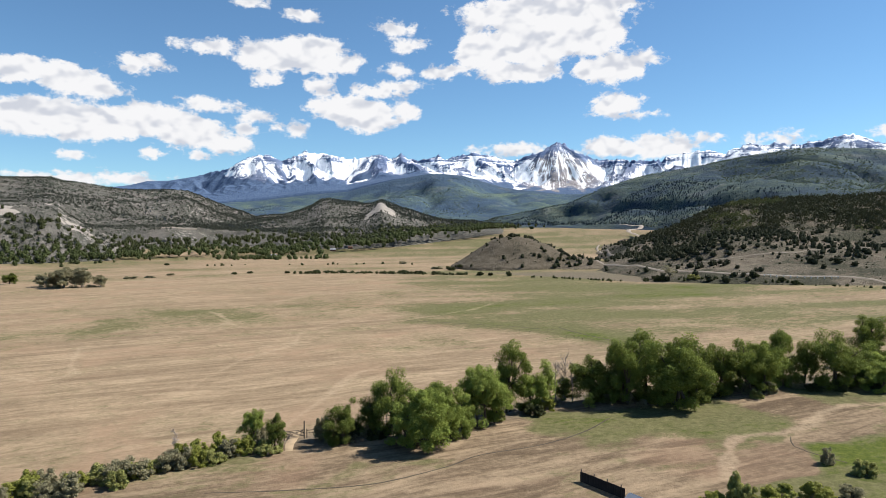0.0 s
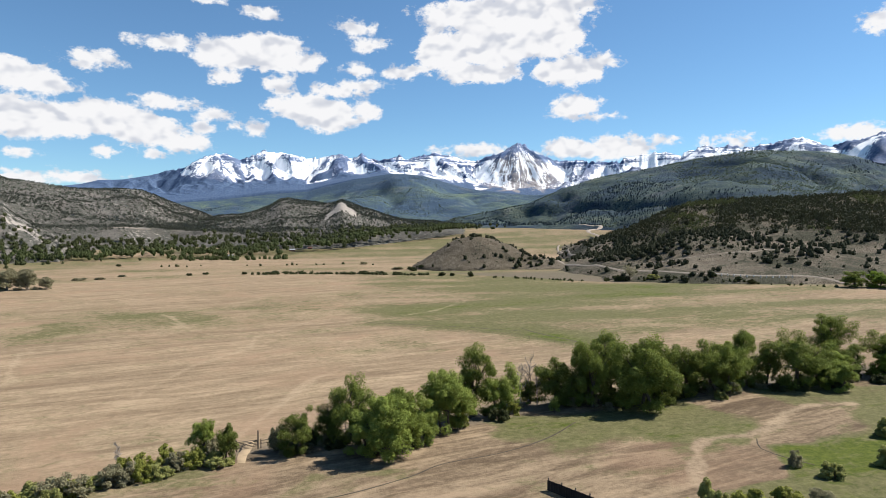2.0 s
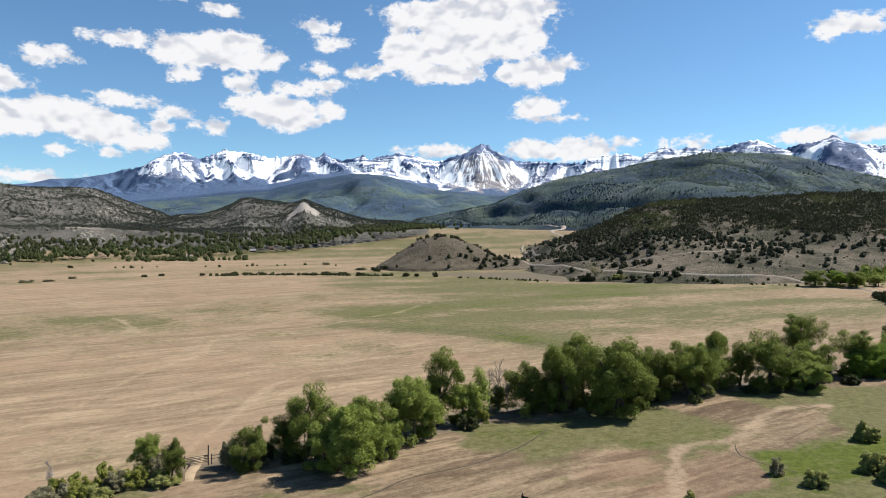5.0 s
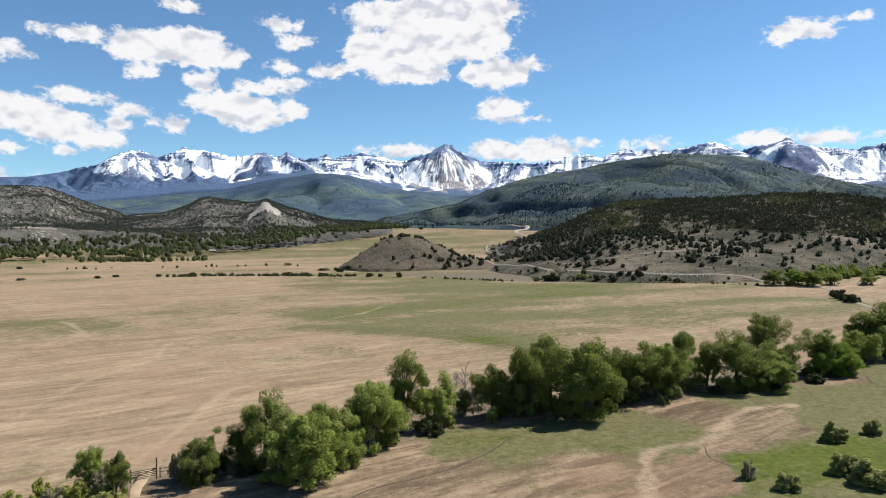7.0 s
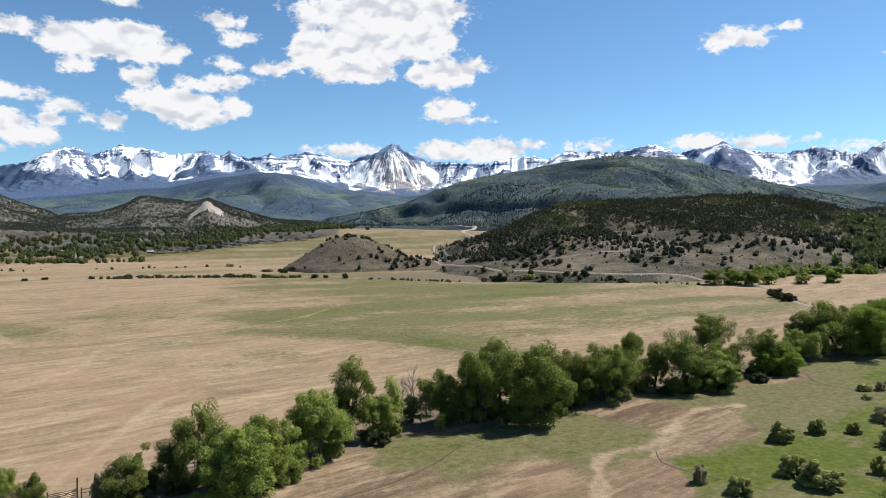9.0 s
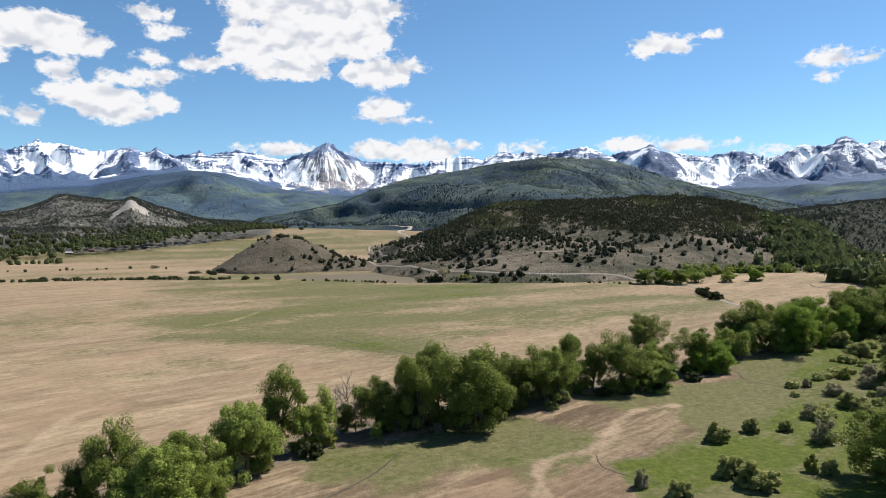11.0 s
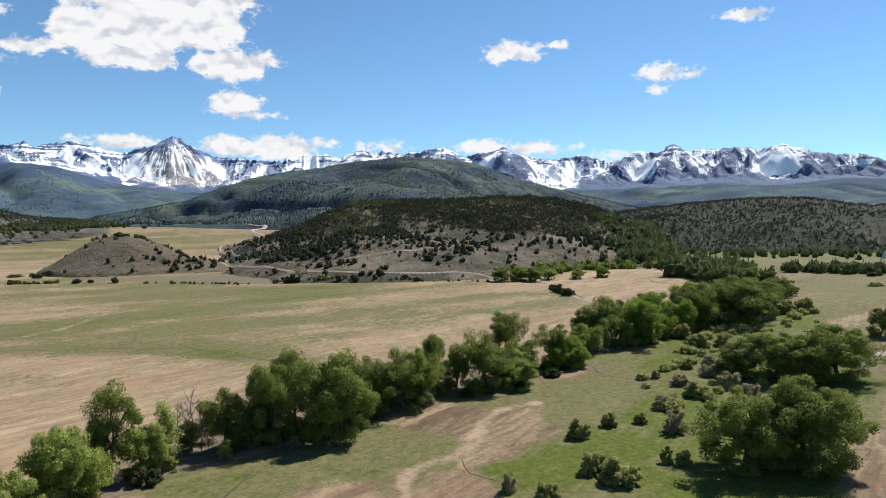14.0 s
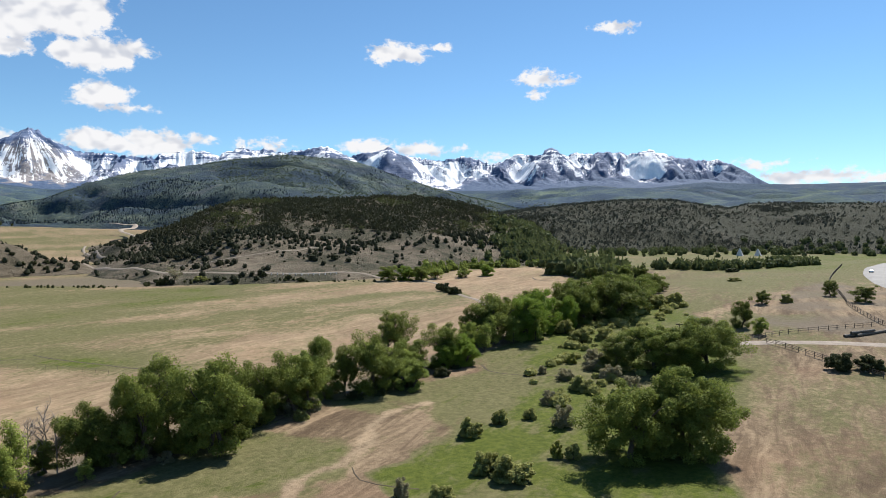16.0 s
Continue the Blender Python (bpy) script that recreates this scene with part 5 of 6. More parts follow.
ribbon("gravel_road", ((196, 226), (205, 240), (215, 262), (226, 284), (246, 318), (246, 344), (238, 368), (224, 381), (201, 389), (174, 404), (151, 435), (142, 465), (132, 502), (130, 540), (129, 567), (142, 598), (160, 626), (167, 680), (185, 780), (203, 890), (216, 938)),
       2.7, ROAD_DIRT, "pale gravel road winding past the foot of the hill", "road", 0.25, 0.08, 0.08, 3)
ribbon("hill_track", ((154, 466), (162, 459), (178, 448), (201, 441), (226, 441), (255, 445), (282, 436)), 1.0, ROAD_DIRT, "faint dirt track across the hillside", "track", 0.3, 0.3, 0, 4, 2)
ribbon("valley_road", ((265, 900), (300, 1000), (290, 1060), (340, 1160), (330, 1260)), 7.0, GRAVEL, "distant dirt road climbing the valley", "road", 0.8, 0.3, 0, 6, 3)
ribbon("west_road", ((-462, 1076), (-445, 1096), (-426, 1104), (-414, 1098), (-400, 1100)), 7.0, GRAVEL, "pale road cut at the foot of the hills", "road", 1.2, 0.2, 0, 6, 4)
ribbon("driveway", ((172, 121), (182, 114), (190, 105), (197, 93), (203, 78), (212, 50)), 5.5, GRAVEL, "pale gravel driveway", "driveway", 0.08, 0.15, 0.05, 2, 5)
ribbon("highway", ((704, 146), (564, 174), (474, 168), (409, 152), (366, 136), (326, 116), (294, 88), (279, 46)), 13.0, ASPHALT, "wide pale asphalt highway bend", "road", 0.6, 0.0, 0.2, 4, 6)
ribbon("gate_track", ((-26, 113), (-26.6, 117), (-26.6, 121), (-27, 124)), 1.5, TRACK_SOIL, "worn dirt track through the gate", "track", 0.05, 0.4, 0, 1, 7)
for i, (line, wide) in enumerate((
        (((-34, 95.5), (-22, 96.5), (-10, 98.5), (0, 104), (6, 109.5), (16, 114), (25, 120.5), (32, 129)), 0.45),
        (((-14, 262), (8, 250), (23, 244), (33, 237), (40, 234)), 0.8),
        (((41, 239), (44, 231), (50, 218), (55, 206), (60, 197)), 1.0),
        (((60, 116), (58, 111), (60, 106), (62, 103)), 0.45),
        (((124, 131), (119, 138), (117, 145), (120, 151)), 0.7),
        (((310, 303), (300, 290), (306, 276), (296, 262)), 1.6))):
    ribbon("ditch", line, wide, DITCH_SOIL, "narrow dark irrigation ditch in the grass", "ditch", 0.02, 0.5, 0, 0.8 if i in (0, 4) else 2, 20 + i)


# ---------------- fences, gate and buildings ----------------
def box_mesh(name, x, y, z, mat, bevel=0.015, taper=0.0):
    """A bevelled box on its base, narrower at the top by taper."""
    bm = bmesh.new()
    bmesh.ops.create_cube(bm, size=1)
    for v in bm.verts:
        k = 1 - taper * (v.co.z + 0.5)
        v.co = Vector((v.co.x * x * k, v.co.y * y * k, (v.co.z + 0.5) * z))
    if bevel:
        bmesh.ops.bevel(bm, geom=bm.edges[:], offset=bevel, segments=1, affect="EDGES")
    me = bpy.data.meshes.new(name)
    bm.to_mesh(me)
    bm.free()
    me.materials.append(mat)
    return me


def span(me, a, b, parent, name):
    """A rail of unit length along x laid from a to b."""
    a, b = Vector(a), Vector(b)
    ob = part(name, me, parent)
    turn = (b - a).to_track_quat("X", "Z").to_matrix().to_4x4()
    ob.matrix_basis = Matrix.Translation(a) @ turn @ Matrix.Diagonal(((b - a).length, 1, 1, 1))
    return ob


def rail_mesh(name, thick, mat):
    v, f = tube([(0, 0, 0), (0.5, 0, 0), (1, 0, 0)], [thick, thick * 0.9, thick * 0.95], 6)
    return mesh_of(name, v, f, [mat], False)


def fence(name, line, gap, tall, rails, post, rail, label):
    ob = thing(name, None, label, "fence")
    p = spline(line, gap)
    last = None
    for x, y in p:
        z = float(surf(x, y))
        q = part("post", post, ob)
        q.matrix_basis = pose(x, y, z - 0.3, 0, 0, random.uniform(0, 90))
        if last is not None:
            for h in rails:
                span(rail, (last[0], last[1], last[2] + h * tall), (x, y, z + h * tall), ob, "rail")
        last = (x, y, z)
    return ob


WOOD_POST, WOOD_RAIL = box_mesh("post", 0.16, 0.16, 1.65, FENCE_WOOD, 0.02, 0.1), rail_mesh("rail", 0.06, FENCE_WOOD)
WHITE_POST, WHITE_RAIL = box_mesh("post", 0.45, 0.45, 1.5, WHITE_PAINT, 0.02), rail_mesh("rail", 0.07, WHITE_PAINT)
fence("white_fence", ((178, 398), (192, 389), (205, 383), (221, 378)), 3.0, 1.2, (0.85,), WHITE_POST, WHITE_RAIL, "white post fence beside the gravel road")
fence("rail_fence", ((186, 114), (181, 105), (175, 96), (168, 84), (163, 72)), 2.6, 1.25, (0.4, 0.7, 0.98), WOOD_POST, WOOD_RAIL, "weathered wooden rail fence along the driveway")
fence("highway_fence", ((487, 195), (369, 160), (330, 147), (294, 131), (270, 121), (257, 115), (230, 98), (222, 86)), 3.0, 1.3, (0.4, 0.7, 0.98), WOOD_POST, WOOD_RAIL, "weathered wooden rail fence beside the highway")
fence("yard_fence", ((183, 116), (197, 113), (212, 106), (228, 98)), 2.8, 1.2, (0.5, 0.95), WOOD_POST, WOOD_RAIL, "weathered wooden yard fence")
fence("creek_fence", ((-24.5, 121), (-21, 122.5), (-16, 126), (-8, 131)), 2.5, 1.1, (0.5, 0.95), WOOD_POST, WOOD_RAIL, "old wooden fence at the creek gate")
THIN_RAIL = rail_mesh("wire", 0.02, FENCE_WOOD)
fence("ditch_fence", ((-4, 246), (12, 237), (26, 229), (38, 221), (50, 203)), 3.5, 1.1, (0.6, 0.95), box_mesh("post", 0.05, 0.05, 1.2, FENCE_WOOD, 0.008), THIN_RAIL, "thin wooden fence along the irrigation ditch")


def farm_gate(a, b):
    """A barred gate between two posts, one of them tall."""
    ob = thing("farm_gate", None, "closed weathered wooden farm gate on the track", "gate")
    for (x, y), tall in ((a, 1.7), (b, 2.9)):
        q = part("gate_post", box_mesh("gate_post", 0.2, 0.2, tall + 0.3, FENCE_WOOD, 0.02), ob)
        q.matrix_basis = pose(x, y, float(surf(x, y)) - 0.3, 0, 0, 20)
    za, zb = float(surf(*a)), float(surf(*b))
    for h in (0.3, 0.55, 0.8, 1.05, 1.3):
        span(WOOD_RAIL, (*a, za + h), (*b, zb + h), ob, "bar")
    span(WOOD_RAIL, (*a, za + 0.3), (*b, zb + 1.3), ob, "brace")
    return ob


farm_gate((-28.2, 119.4), (-24.9, 120.6))


def ranch_arch(x, y, turn):
    """Two tall posts under a crossbeam."""
    ob = thing("ranch_gateway", None, "dark timber gateway of two posts and a crossbeam", "gateway")
    ob.matrix_basis = pose(x, y, float(surf(x, y)), 0, 0, turn)
    for s in (-1.9, 1.9):
        q = part("post", box_mesh("post", 0.3, 0.3, 3.6, FENCE_WOOD, 0.03), ob)
        q.location = (s, 0, -0.3)
    span(rail_mesh("crossbeam", 0.19, FENCE_WOOD), (-2.9, 0, 3.3), (2.9, 0, 3.3), ob, "crossbeam")
    return ob


ranch_arch(180, 131, -55)
LOG = rail_mesh("log", 0.42, GREY_TWIG)
for a, b in (((203, 99, 0.45), (214, 95, 0.45)), ((206, 97, 0.42), (219, 93.5, 0.42)), ((205, 98, 1.1), (213, 95, 1.1))):
    ob = thing("felled_log", LOG, "bleached felled log lying by the driveway", "log", "", "log pile")
    a, b = Vector((a[0], a[1], float(surf(a[0], a[1])) + a[2])), Vector((b[0], b[1], float(surf(b[0], b[1])) + b[2]))
    ob.matrix_basis = Matrix.Translation(a) @ (b - a).to_track_quat("X", "Z").to_matrix().to_4x4() @ Matrix.Diagonal(((b - a).length, 1, 1, 1))

DARK_BOARD = plain_material("tarred boards", (0.0146, 0.0139, 0.0146), 0.8, 0, 0.3, 0.7)
TIN = plain_material("galvanised tin", (0.35, 0.358, 0.372), 0.45, 0.6, 0.12, 1.2, 0.5)
RED_WALL = plain_material("red-brown boards", (0.117, 0.0548, 0.0401), 0.85, 0, 0.2, 1.5)
GLASS_DARK = plain_material("dark window glass", (0.0219, 0.0256, 0.0292), 0.1, 0, 0.1, 1.0, 0.5)
CANVAS = plain_material("white canvas", (0.526, 0.511, 0.482), 0.85, 0, 0.08, 1.2)


def windbreak(a, b, tall):
    """A wall of upright tarred boards on posts."""
    ob = thing("windbreak_fence", None, "tall black board windbreak fence", "fence")
    a, b = Vector((*a, 0)), Vector((*b, 0))
    n = int((b - a).length / 0.3)
    board = box_mesh("board", 0.285, 0.04, tall + 0.2, DARK_BOARD, 0.006)
    turn = math.degrees(math.atan2(b.y - a.y, b.x - a.x))
    for i in range(n):
        p = a.lerp(b, (i + 0.5) / n)
        q = part("board", board, ob)
        q.matrix_basis = pose(p.x, p.y, float(surf(p.x, p.y)) - 0.2 + random.uniform(-0.05, 0.03), 0, 0, turn)
        if i % 8 == 0:
            q = part("post", WOOD_POST, ob)
            q.matrix_basis = pose(p.x + 0.1, p.y + 0.1, float(surf(p.x, p.y)) - 0.1, 0, 0, turn) @ Matrix.Diagonal((1, 1, (tall + 0.4) / 1.65, 1))
    return ob


windbreak((19.9, 97.4), (24.6, 90.6), 1.5)


def cabin(name, x, y, turn, w, d, h, wall, roof, label, category="house"):
    """A small gabled building with door and windows."""
    ob = thing(name, None, label, category)
    ob.matrix_basis = pose(x, y, float(surf(x, y)) - 0.2, 0, 0, turn)
    body = bmesh.new()
    v = [body.verts.new(p) for p in ((-w / 2, -d / 2, 0), (w / 2, -d / 2, 0), (w / 2, d / 2, 0), (-w / 2, d / 2, 0), (-w / 2, -d / 2, h), (w / 2, -d / 2, h), (w / 2, d / 2, h), (-w / 2, d / 2, h), (-w / 2, 0, h + d * 0.32), (w / 2, 0, h + d * 0.32))]
    for f in ((0, 1, 5, 4), (2, 3, 7, 6), (3, 0, 4, 8, 7), (1, 2, 6, 9, 5), (3, 2, 1, 0)):
        body.faces.new([v[i] for i in f])
    me = bpy.data.meshes.new("walls")
    body.to_mesh(me)
    body.free()
    me.materials.append(wall)
    part("walls", me, ob)
    slope = math.degrees(math.atan2(d * 0.32, d / 2))
    for s in (-1, 1):
        q = part("roof_slope", box_mesh("roof_slope", w + 0.8, d * 0.62, 0.14, roof, 0.02), ob)
        q.matrix_basis = pose(0, s * d * 0.27, h + d * 0.15, -s * slope, 0, 0)
    q = part("door", box_mesh("door", 1.0, 0.08, 2.05, FENCE_WOOD, 0.01), ob)
    q.location = (-w * 0.2, -d / 2 - 0.02, 0.2)
    for k in (0.15, 0.34):
        q = part("window", box_mesh("window", 0.9, 0.06, 1.1, GLASS_DARK, 0.01), ob)
        q.location = (w * k, -d / 2 - 0.02, 1.0)
    return ob


cabin("tin_shed", 25.6, 82.6, -56, 6, 4.5, 1.7, DARK_BOARD, TIN, "small dark shed with a grey tin roof", "shed")
cabin("farmhouse", -150, 922, 20, 7, 4.4, 1.9, RED_WALL, TIN, "distant red-brown farmhouse with a grey roof")
cabin("farm_barn", -128, 935, 10, 5.5, 4, 1.8, RED_WALL, RED_WALL, "distant small red-brown barn", "barn")
cabin("tin_barn", -222, 880, 0, 10, 4.5, 1.5, WHITE_PAINT, TIN, "distant low barn with a pale tin roof", "barn")
cabin("cream_house", 334, 271, -50, 5, 4, 2.2, WHITE_PAINT, TIN, "small pale house among the trees")


def tipi(x, y, h):
    ob = thing("tipi", None, "white canvas tipi on the far meadow", "tent", "", "tipis")
    ob.matrix_basis = pose(x, y, float(surf(x, y)), 0, 0, 40)
    a = np.linspace(0, 2 * math.pi, 15)[:-1]
    rings = []
    for t, r in ((0, 0.46), (0.35, 0.31), (0.7, 0.15), (0.93, 0.035)):
        rr = r * h * (1 + 0.05 * np.cos(a * 7) * (1 - t))
        rings.append(np.stack([rr * np.cos(a), rr * np.sin(a), 0 * a + t * h], -1))
    n = len(a)
    f = [(i * n + j, i * n + (j + 1) % n, (i + 1) * n + (j + 1) % n, (i + 1) * n + j) for i in range(3) for j in range(n)]
    part("cover", mesh_of("cover", np.concatenate(rings), f, [CANVAS]), ob)
    pole = rail_mesh("pole", 0.06, FENCE_WOOD)
    for k in range(7):
        b = 2 * math.pi * k / 7
        span(pole, (0.44 * h * math.cos(b), 0.44 * h * math.sin(b), 0), (-0.08 * h * math.cos(b), -0.08 * h * math.sin(b), h * 1.12), ob, "pole")


tipi(668, 348, 8.0)
tipi(690, 340, 8.0)

CAR_PAINT = plain_material("white car paint", (0.569, 0.569, 0.569), 0.3, 0, 0.04, 2, 0.5)
TYRE = plain_material("tyre rubber", (0.0146, 0.0146, 0.0146), 0.8, 0, 0.2, 0.3)


def car(x, y, turn):
    ob = thing("car", None, "white car on the highway bend", "car")
    ob.matrix_basis = pose(x, y, float(surf(x, y)) + 0.82, 0, 0, turn)
    body = bmesh.new()
    outline = ((-2.2, 0.25), (-2.25, 0.75), (-1.9, 0.95), (-1.2, 1.0), (-0.6, 1.45), (0.9, 1.5), (1.6, 1.05), (2.15, 0.9), (2.25, 0.5), (2.2, 0.25))
    left, right = [[body.verts.new((px, s * (0.85 if pz < 1.1 else 0.68), pz)) for px, pz in outline] for s in (-1, 1)]
    for i in range(len(outline)):
        j = (i + 1) % len(outline)
        body.faces.new((left[i], left[j], right[j], right[i]))
    body.faces.new(left[::-1])
    body.faces.new(right)
    bmesh.ops.bevel(body, geom=body.edges[:], offset=0.05, segments=1, affect="EDGES")
    me = bpy.data.meshes.new("body")
    body.to_mesh(me)
    body.free()
    me.materials.append(CAR_PAINT)
    part("body", me, ob)
    for s in (-0.74, 0.74):
        q = part("side_window", box_mesh("side_window", 1.7, 0.06, 0.34, GLASS_DARK, 0.02), ob)
        q.location = (0.1, s, 1.06)
    for px in (-1.35, 1.4):
        for s in (-0.78, 0.78):
            v, f = tube([(0, -0.11, 0), (0, 0.11, 0)], [0.33, 0.33], 14)
            me = mesh_of("wheel", np.concatenate([v, [(0, -0.11, 0), (0, 0.11, 0)]]), f, [TYRE])
            q = part("wheel", me, ob)
            q.location = (px, s, 0.33)


car(398, 151.5, 200)


# ---------------- junipers, scrub and far woods ----------------
def blob(rng, sides=5, rings=((0.0, 0.6), (0.35, 1.0), (0.72, 0.85), (0.98, 0.3))):
    """A small uneven closed clump, one metre high and two wide, as triangles."""
    v, f = [], []
    for t, r in rings:
        a = np.arange(sides) * 2 * math.pi / sides + rng.uniform(0, 1)
        rr = r * rng.uniform(0.7, 1.2, sides)
        v += [(rr[k] * math.cos(a[k]), rr[k] * math.sin(a[k]), t + rng.uniform(-0.08, 0.08) * (t > 0)) for k in range(sides)]
    for i in range(len(rings) - 1):
        for k in range(sides):
            a, b, c, d = i * sides + k, i * sides + (k + 1) % sides, (i + 1) * sides + (k + 1) % sides, (i + 1) * sides + k
            f += [(a, b, c), (a, c, d)]
    return np.array(v), np.array(f)


def spray(rng, count, size):
    """Leaf sprays round a unit clump, as triangles."""
    d = rng.normal(size=(count, 3))
    d /= np.linalg.norm(d, axis=1)[:, None]
    p = d * (0.95, 0.95, 0.5) * rng.uniform(0.75, 1.1, count)[:, None] + (0, 0, 0.55)
    p[:, 2] = np.maximum(p[:, 2], 0.05)
    v = p[:, None] + rng.normal(size=(count, 3, 3)) * size
    return v.reshape(-1, 3), np.arange(count * 3).reshape(-1, 3)


def juniper_shape(seed, count=46):
    rng = np.random.default_rng(seed)
    return join([blob(rng, 5), spray(rng, count, 0.22)])


def spruce_shape(seed):
    """A ragged conifer: drooping sprays on a narrow cone."""
    rng = np.random.default_rng(seed)
    core = blob(rng, 5, ((0.05, 0.8), (0.4, 0.55), (1.0, 0.02)))
    h = rng.uniform(0.05, 0.95, 40)
    a, reach = rng.uniform(0, 6.28, 40), (1 - h) * rng.uniform(0.7, 1.15, 40)
    p = np.stack([reach * np.cos(a), reach * np.sin(a), h], -1)
    v = p[:, None] + rng.normal(size=(40, 3, 3)) * (0.16, 0.16, 0.05)
    return join([core, (v.reshape(-1, 3), np.arange(120).reshape(-1, 3))])


def far_shape(seed, count=16):
    """A distant shrub or tree: a loose heap of leaf sprays."""
    return spray(np.random.default_rng(seed), count, 0.42 if count < 14 else 0.29)


def far_cone(seed):
    rng = np.random.default_rng(seed)
    core = blob(rng, 3, ((0.0, 0.9), (1.0, 0.03)))
    h = rng.uniform(0.05, 0.8, 8)
    a, reach = rng.uniform(0, 6.28, 8), (1 - h) * rng.uniform(0.7, 1.2, 8)
    p = np.stack([reach * np.cos(a), reach * np.sin(a), h], -1)
    v = p[:, None] + rng.normal(size=(8, 3, 3)) * (0.3, 0.3, 0.1)
    return join([core, (v.reshape(-1, 3), np.arange(24).reshape(-1, 3))])


def grove(name, shapes, x, y, wide, tall, mat, label, category, seed):
    """Very many plants as one object: each a turned, scaled copy of one of the shapes."""
    rng = np.random.default_rng(seed)
    pick, z = rng.integers(0, len(shapes), len(x)), surf(x, y)
    pieces = []
    for k, (v, f) in enumerate(shapes):
        i = np.where(pick == k)[0]
        a = rng.uniform(0, 6.28, len(i))[:, None]
        w, h = wide[i][:, None], tall[i][:, None]
        px = (v[None, :, 0] * np.cos(a) - v[None, :, 1] * np.sin(a)) * w * 0.5 + x[i][:, None]
        py = (v[None, :, 0] * np.sin(a) + v[None, :, 1] * np.cos(a)) * w * 0.5 + y[i][:, None]
        pz = v[None, :, 2] * h + z[i][:, None] - 0.12 * h
        ff = f[None] + (np.arange(len(i)) * len(v))[:, None, None]
        pieces.append((np.stack([px, py, pz], -1).reshape(-1, 3), ff.reshape(-1, 3)))
    v, f = join(pieces)
    return thing(name, mesh_of(name, v, f, [mat]), label, category, "stuff")


def sow(rng, count, box, chance):
    """Random places in a box, kept where chance(x, y) beats a die."""
    x, y = rng.uniform(box[0], box[1], count), rng.uniform(box[2], box[3], count)
    keep = rng.uniform(0, 1, count) < chance(x, y)
    return x[keep], y[keep]


JUNIPERS = [juniper_shape(400 + i) for i in range(4)]
SPRUCES, FARS, CONES = [spruce_shape(410 + i) for i in range(3)], [far_shape(420 + i) for i in range(4)], [far_cone(430 + i) for i in range(3)]
rng = np.random.default_rng(77)


def mesa_chance(x, y):
    h = mesa_h(x, y)
    t = np.clip(h / 52, 0, 1)
    lumps = fbm(x, y, 55, 501, 4)
    west = smooth(330, 200, x)
    return np.where(h > 0.5, 0.055 + 0.09 * smooth(-0.05, 0.35, fbm(x, y, 34, 502, 3)) + (0.30 + 0.55 * smooth(-0.1, 0.45, lumps)) * smooth(0.40, 0.62, t + 0.26 * lumps) + 0.3 * smooth(430, 520, x) * smooth(0.1, 0.4, t + 0.2 * lumps) + 0.4 * smooth(0.12, 0.5, lumps) * smooth(0.06, 0.25, t) + 0.4 * west * smooth(0.15, 0.4, t) + 0.3 * smooth(270, 330, x) * smooth(0.1, 0.35, t + 0.15 * lumps), 0) * (ribbon_dist(x, y, ((154, 466), (162, 459), (178, 448), (201, 441), (226, 441), (255, 445), (282, 436))) > 3) * (ribbon_dist(x, y, ((224, 381), (201, 389), (174, 404), (151, 435), (142, 465), (132, 502), (130, 540), (129, 567), (142, 598), (160, 626), (167, 680))) > 5)


mx, my = sow(rng, 62000, (60, 800, 280, 960), mesa_chance)
high = (mesa_h(mx, my) > 22) & (np.hypot(mx, my) > 560)
tx, ty = mx[high], my[high]
mx, my = mx[~high], my[~high]
wide = 1.4 + 4.6 * rng.uniform(0, 1, len(tx)) ** 2.0
tall = wide * rng.uniform(0.55, 0.9, len(tx))
leafy = fbm(tx, ty, 60, 506, 3) > 0.45
for sort, mat, words in ((~leafy, JUNIPER_LEAF, "dense dark junipers covering the hill top"), (leafy, SAGE_LEAF, "green scrub oak among the junipers")):
    grove("juniper_wood", [far_shape(460 + i, 22) for i in range(6)], tx[sort], ty[sort], wide[sort], tall[sort], mat, words, "junipers", 4)
ox, oy = sow(rng, 2600, (-20, 200, 470, 690), lambda x, y: np.where(mound_h(x, y) > 1, 0.08 + 0.45 * smooth(0.0, 0.5, fbm(x, y, 26, 511, 3)) * smooth(20, 110, x) + 0.5 * smooth(22, 25, mound_h(x, y)) + 0.25 * smooth(90, 110, x), 0) * (ribbon_dist(x, y, ((150, 452), (136, 484), (122, 505), (119, 514), (136, 527), (128, 541), (128, 560))) > 5))
ax, ay = np.concatenate([mx, ox]), np.concatenate([my, oy])
size = 0.9 + 4.0 * rng.uniform(0, 1, len(ax)) ** 2.0
order = np.argsort(np.hypot(ax - 120, ay - 380))
near, rest = order[:280], order[280:]
JUNIPER_MESH = [mesh_of("crown", v * (0.5, 0.5, 1), f, [JUNIPER_LEAF]) for v, f in JUNIPERS]
v, f = tube([(0, 0, -0.25), (0.03, 0.02, 0.2), (0, 0.03, 0.5)], [0.06, 0.05, 0.02], 5)
JUNIPER_TRUNK = mesh_of("trunk", v, f, [BARK], False)
for i in near:
    plant("juniper_tree", (JUNIPER_TRUNK, JUNIPER_MESH[i % 4]), ("trunk", "crown"), "small dark juniper on dry ground", "juniper", (float(ax[i]), float(ay[i])), (size[i], size[i], size[i] * 0.85), float(i), "junipers on the hill foot", 0.15)
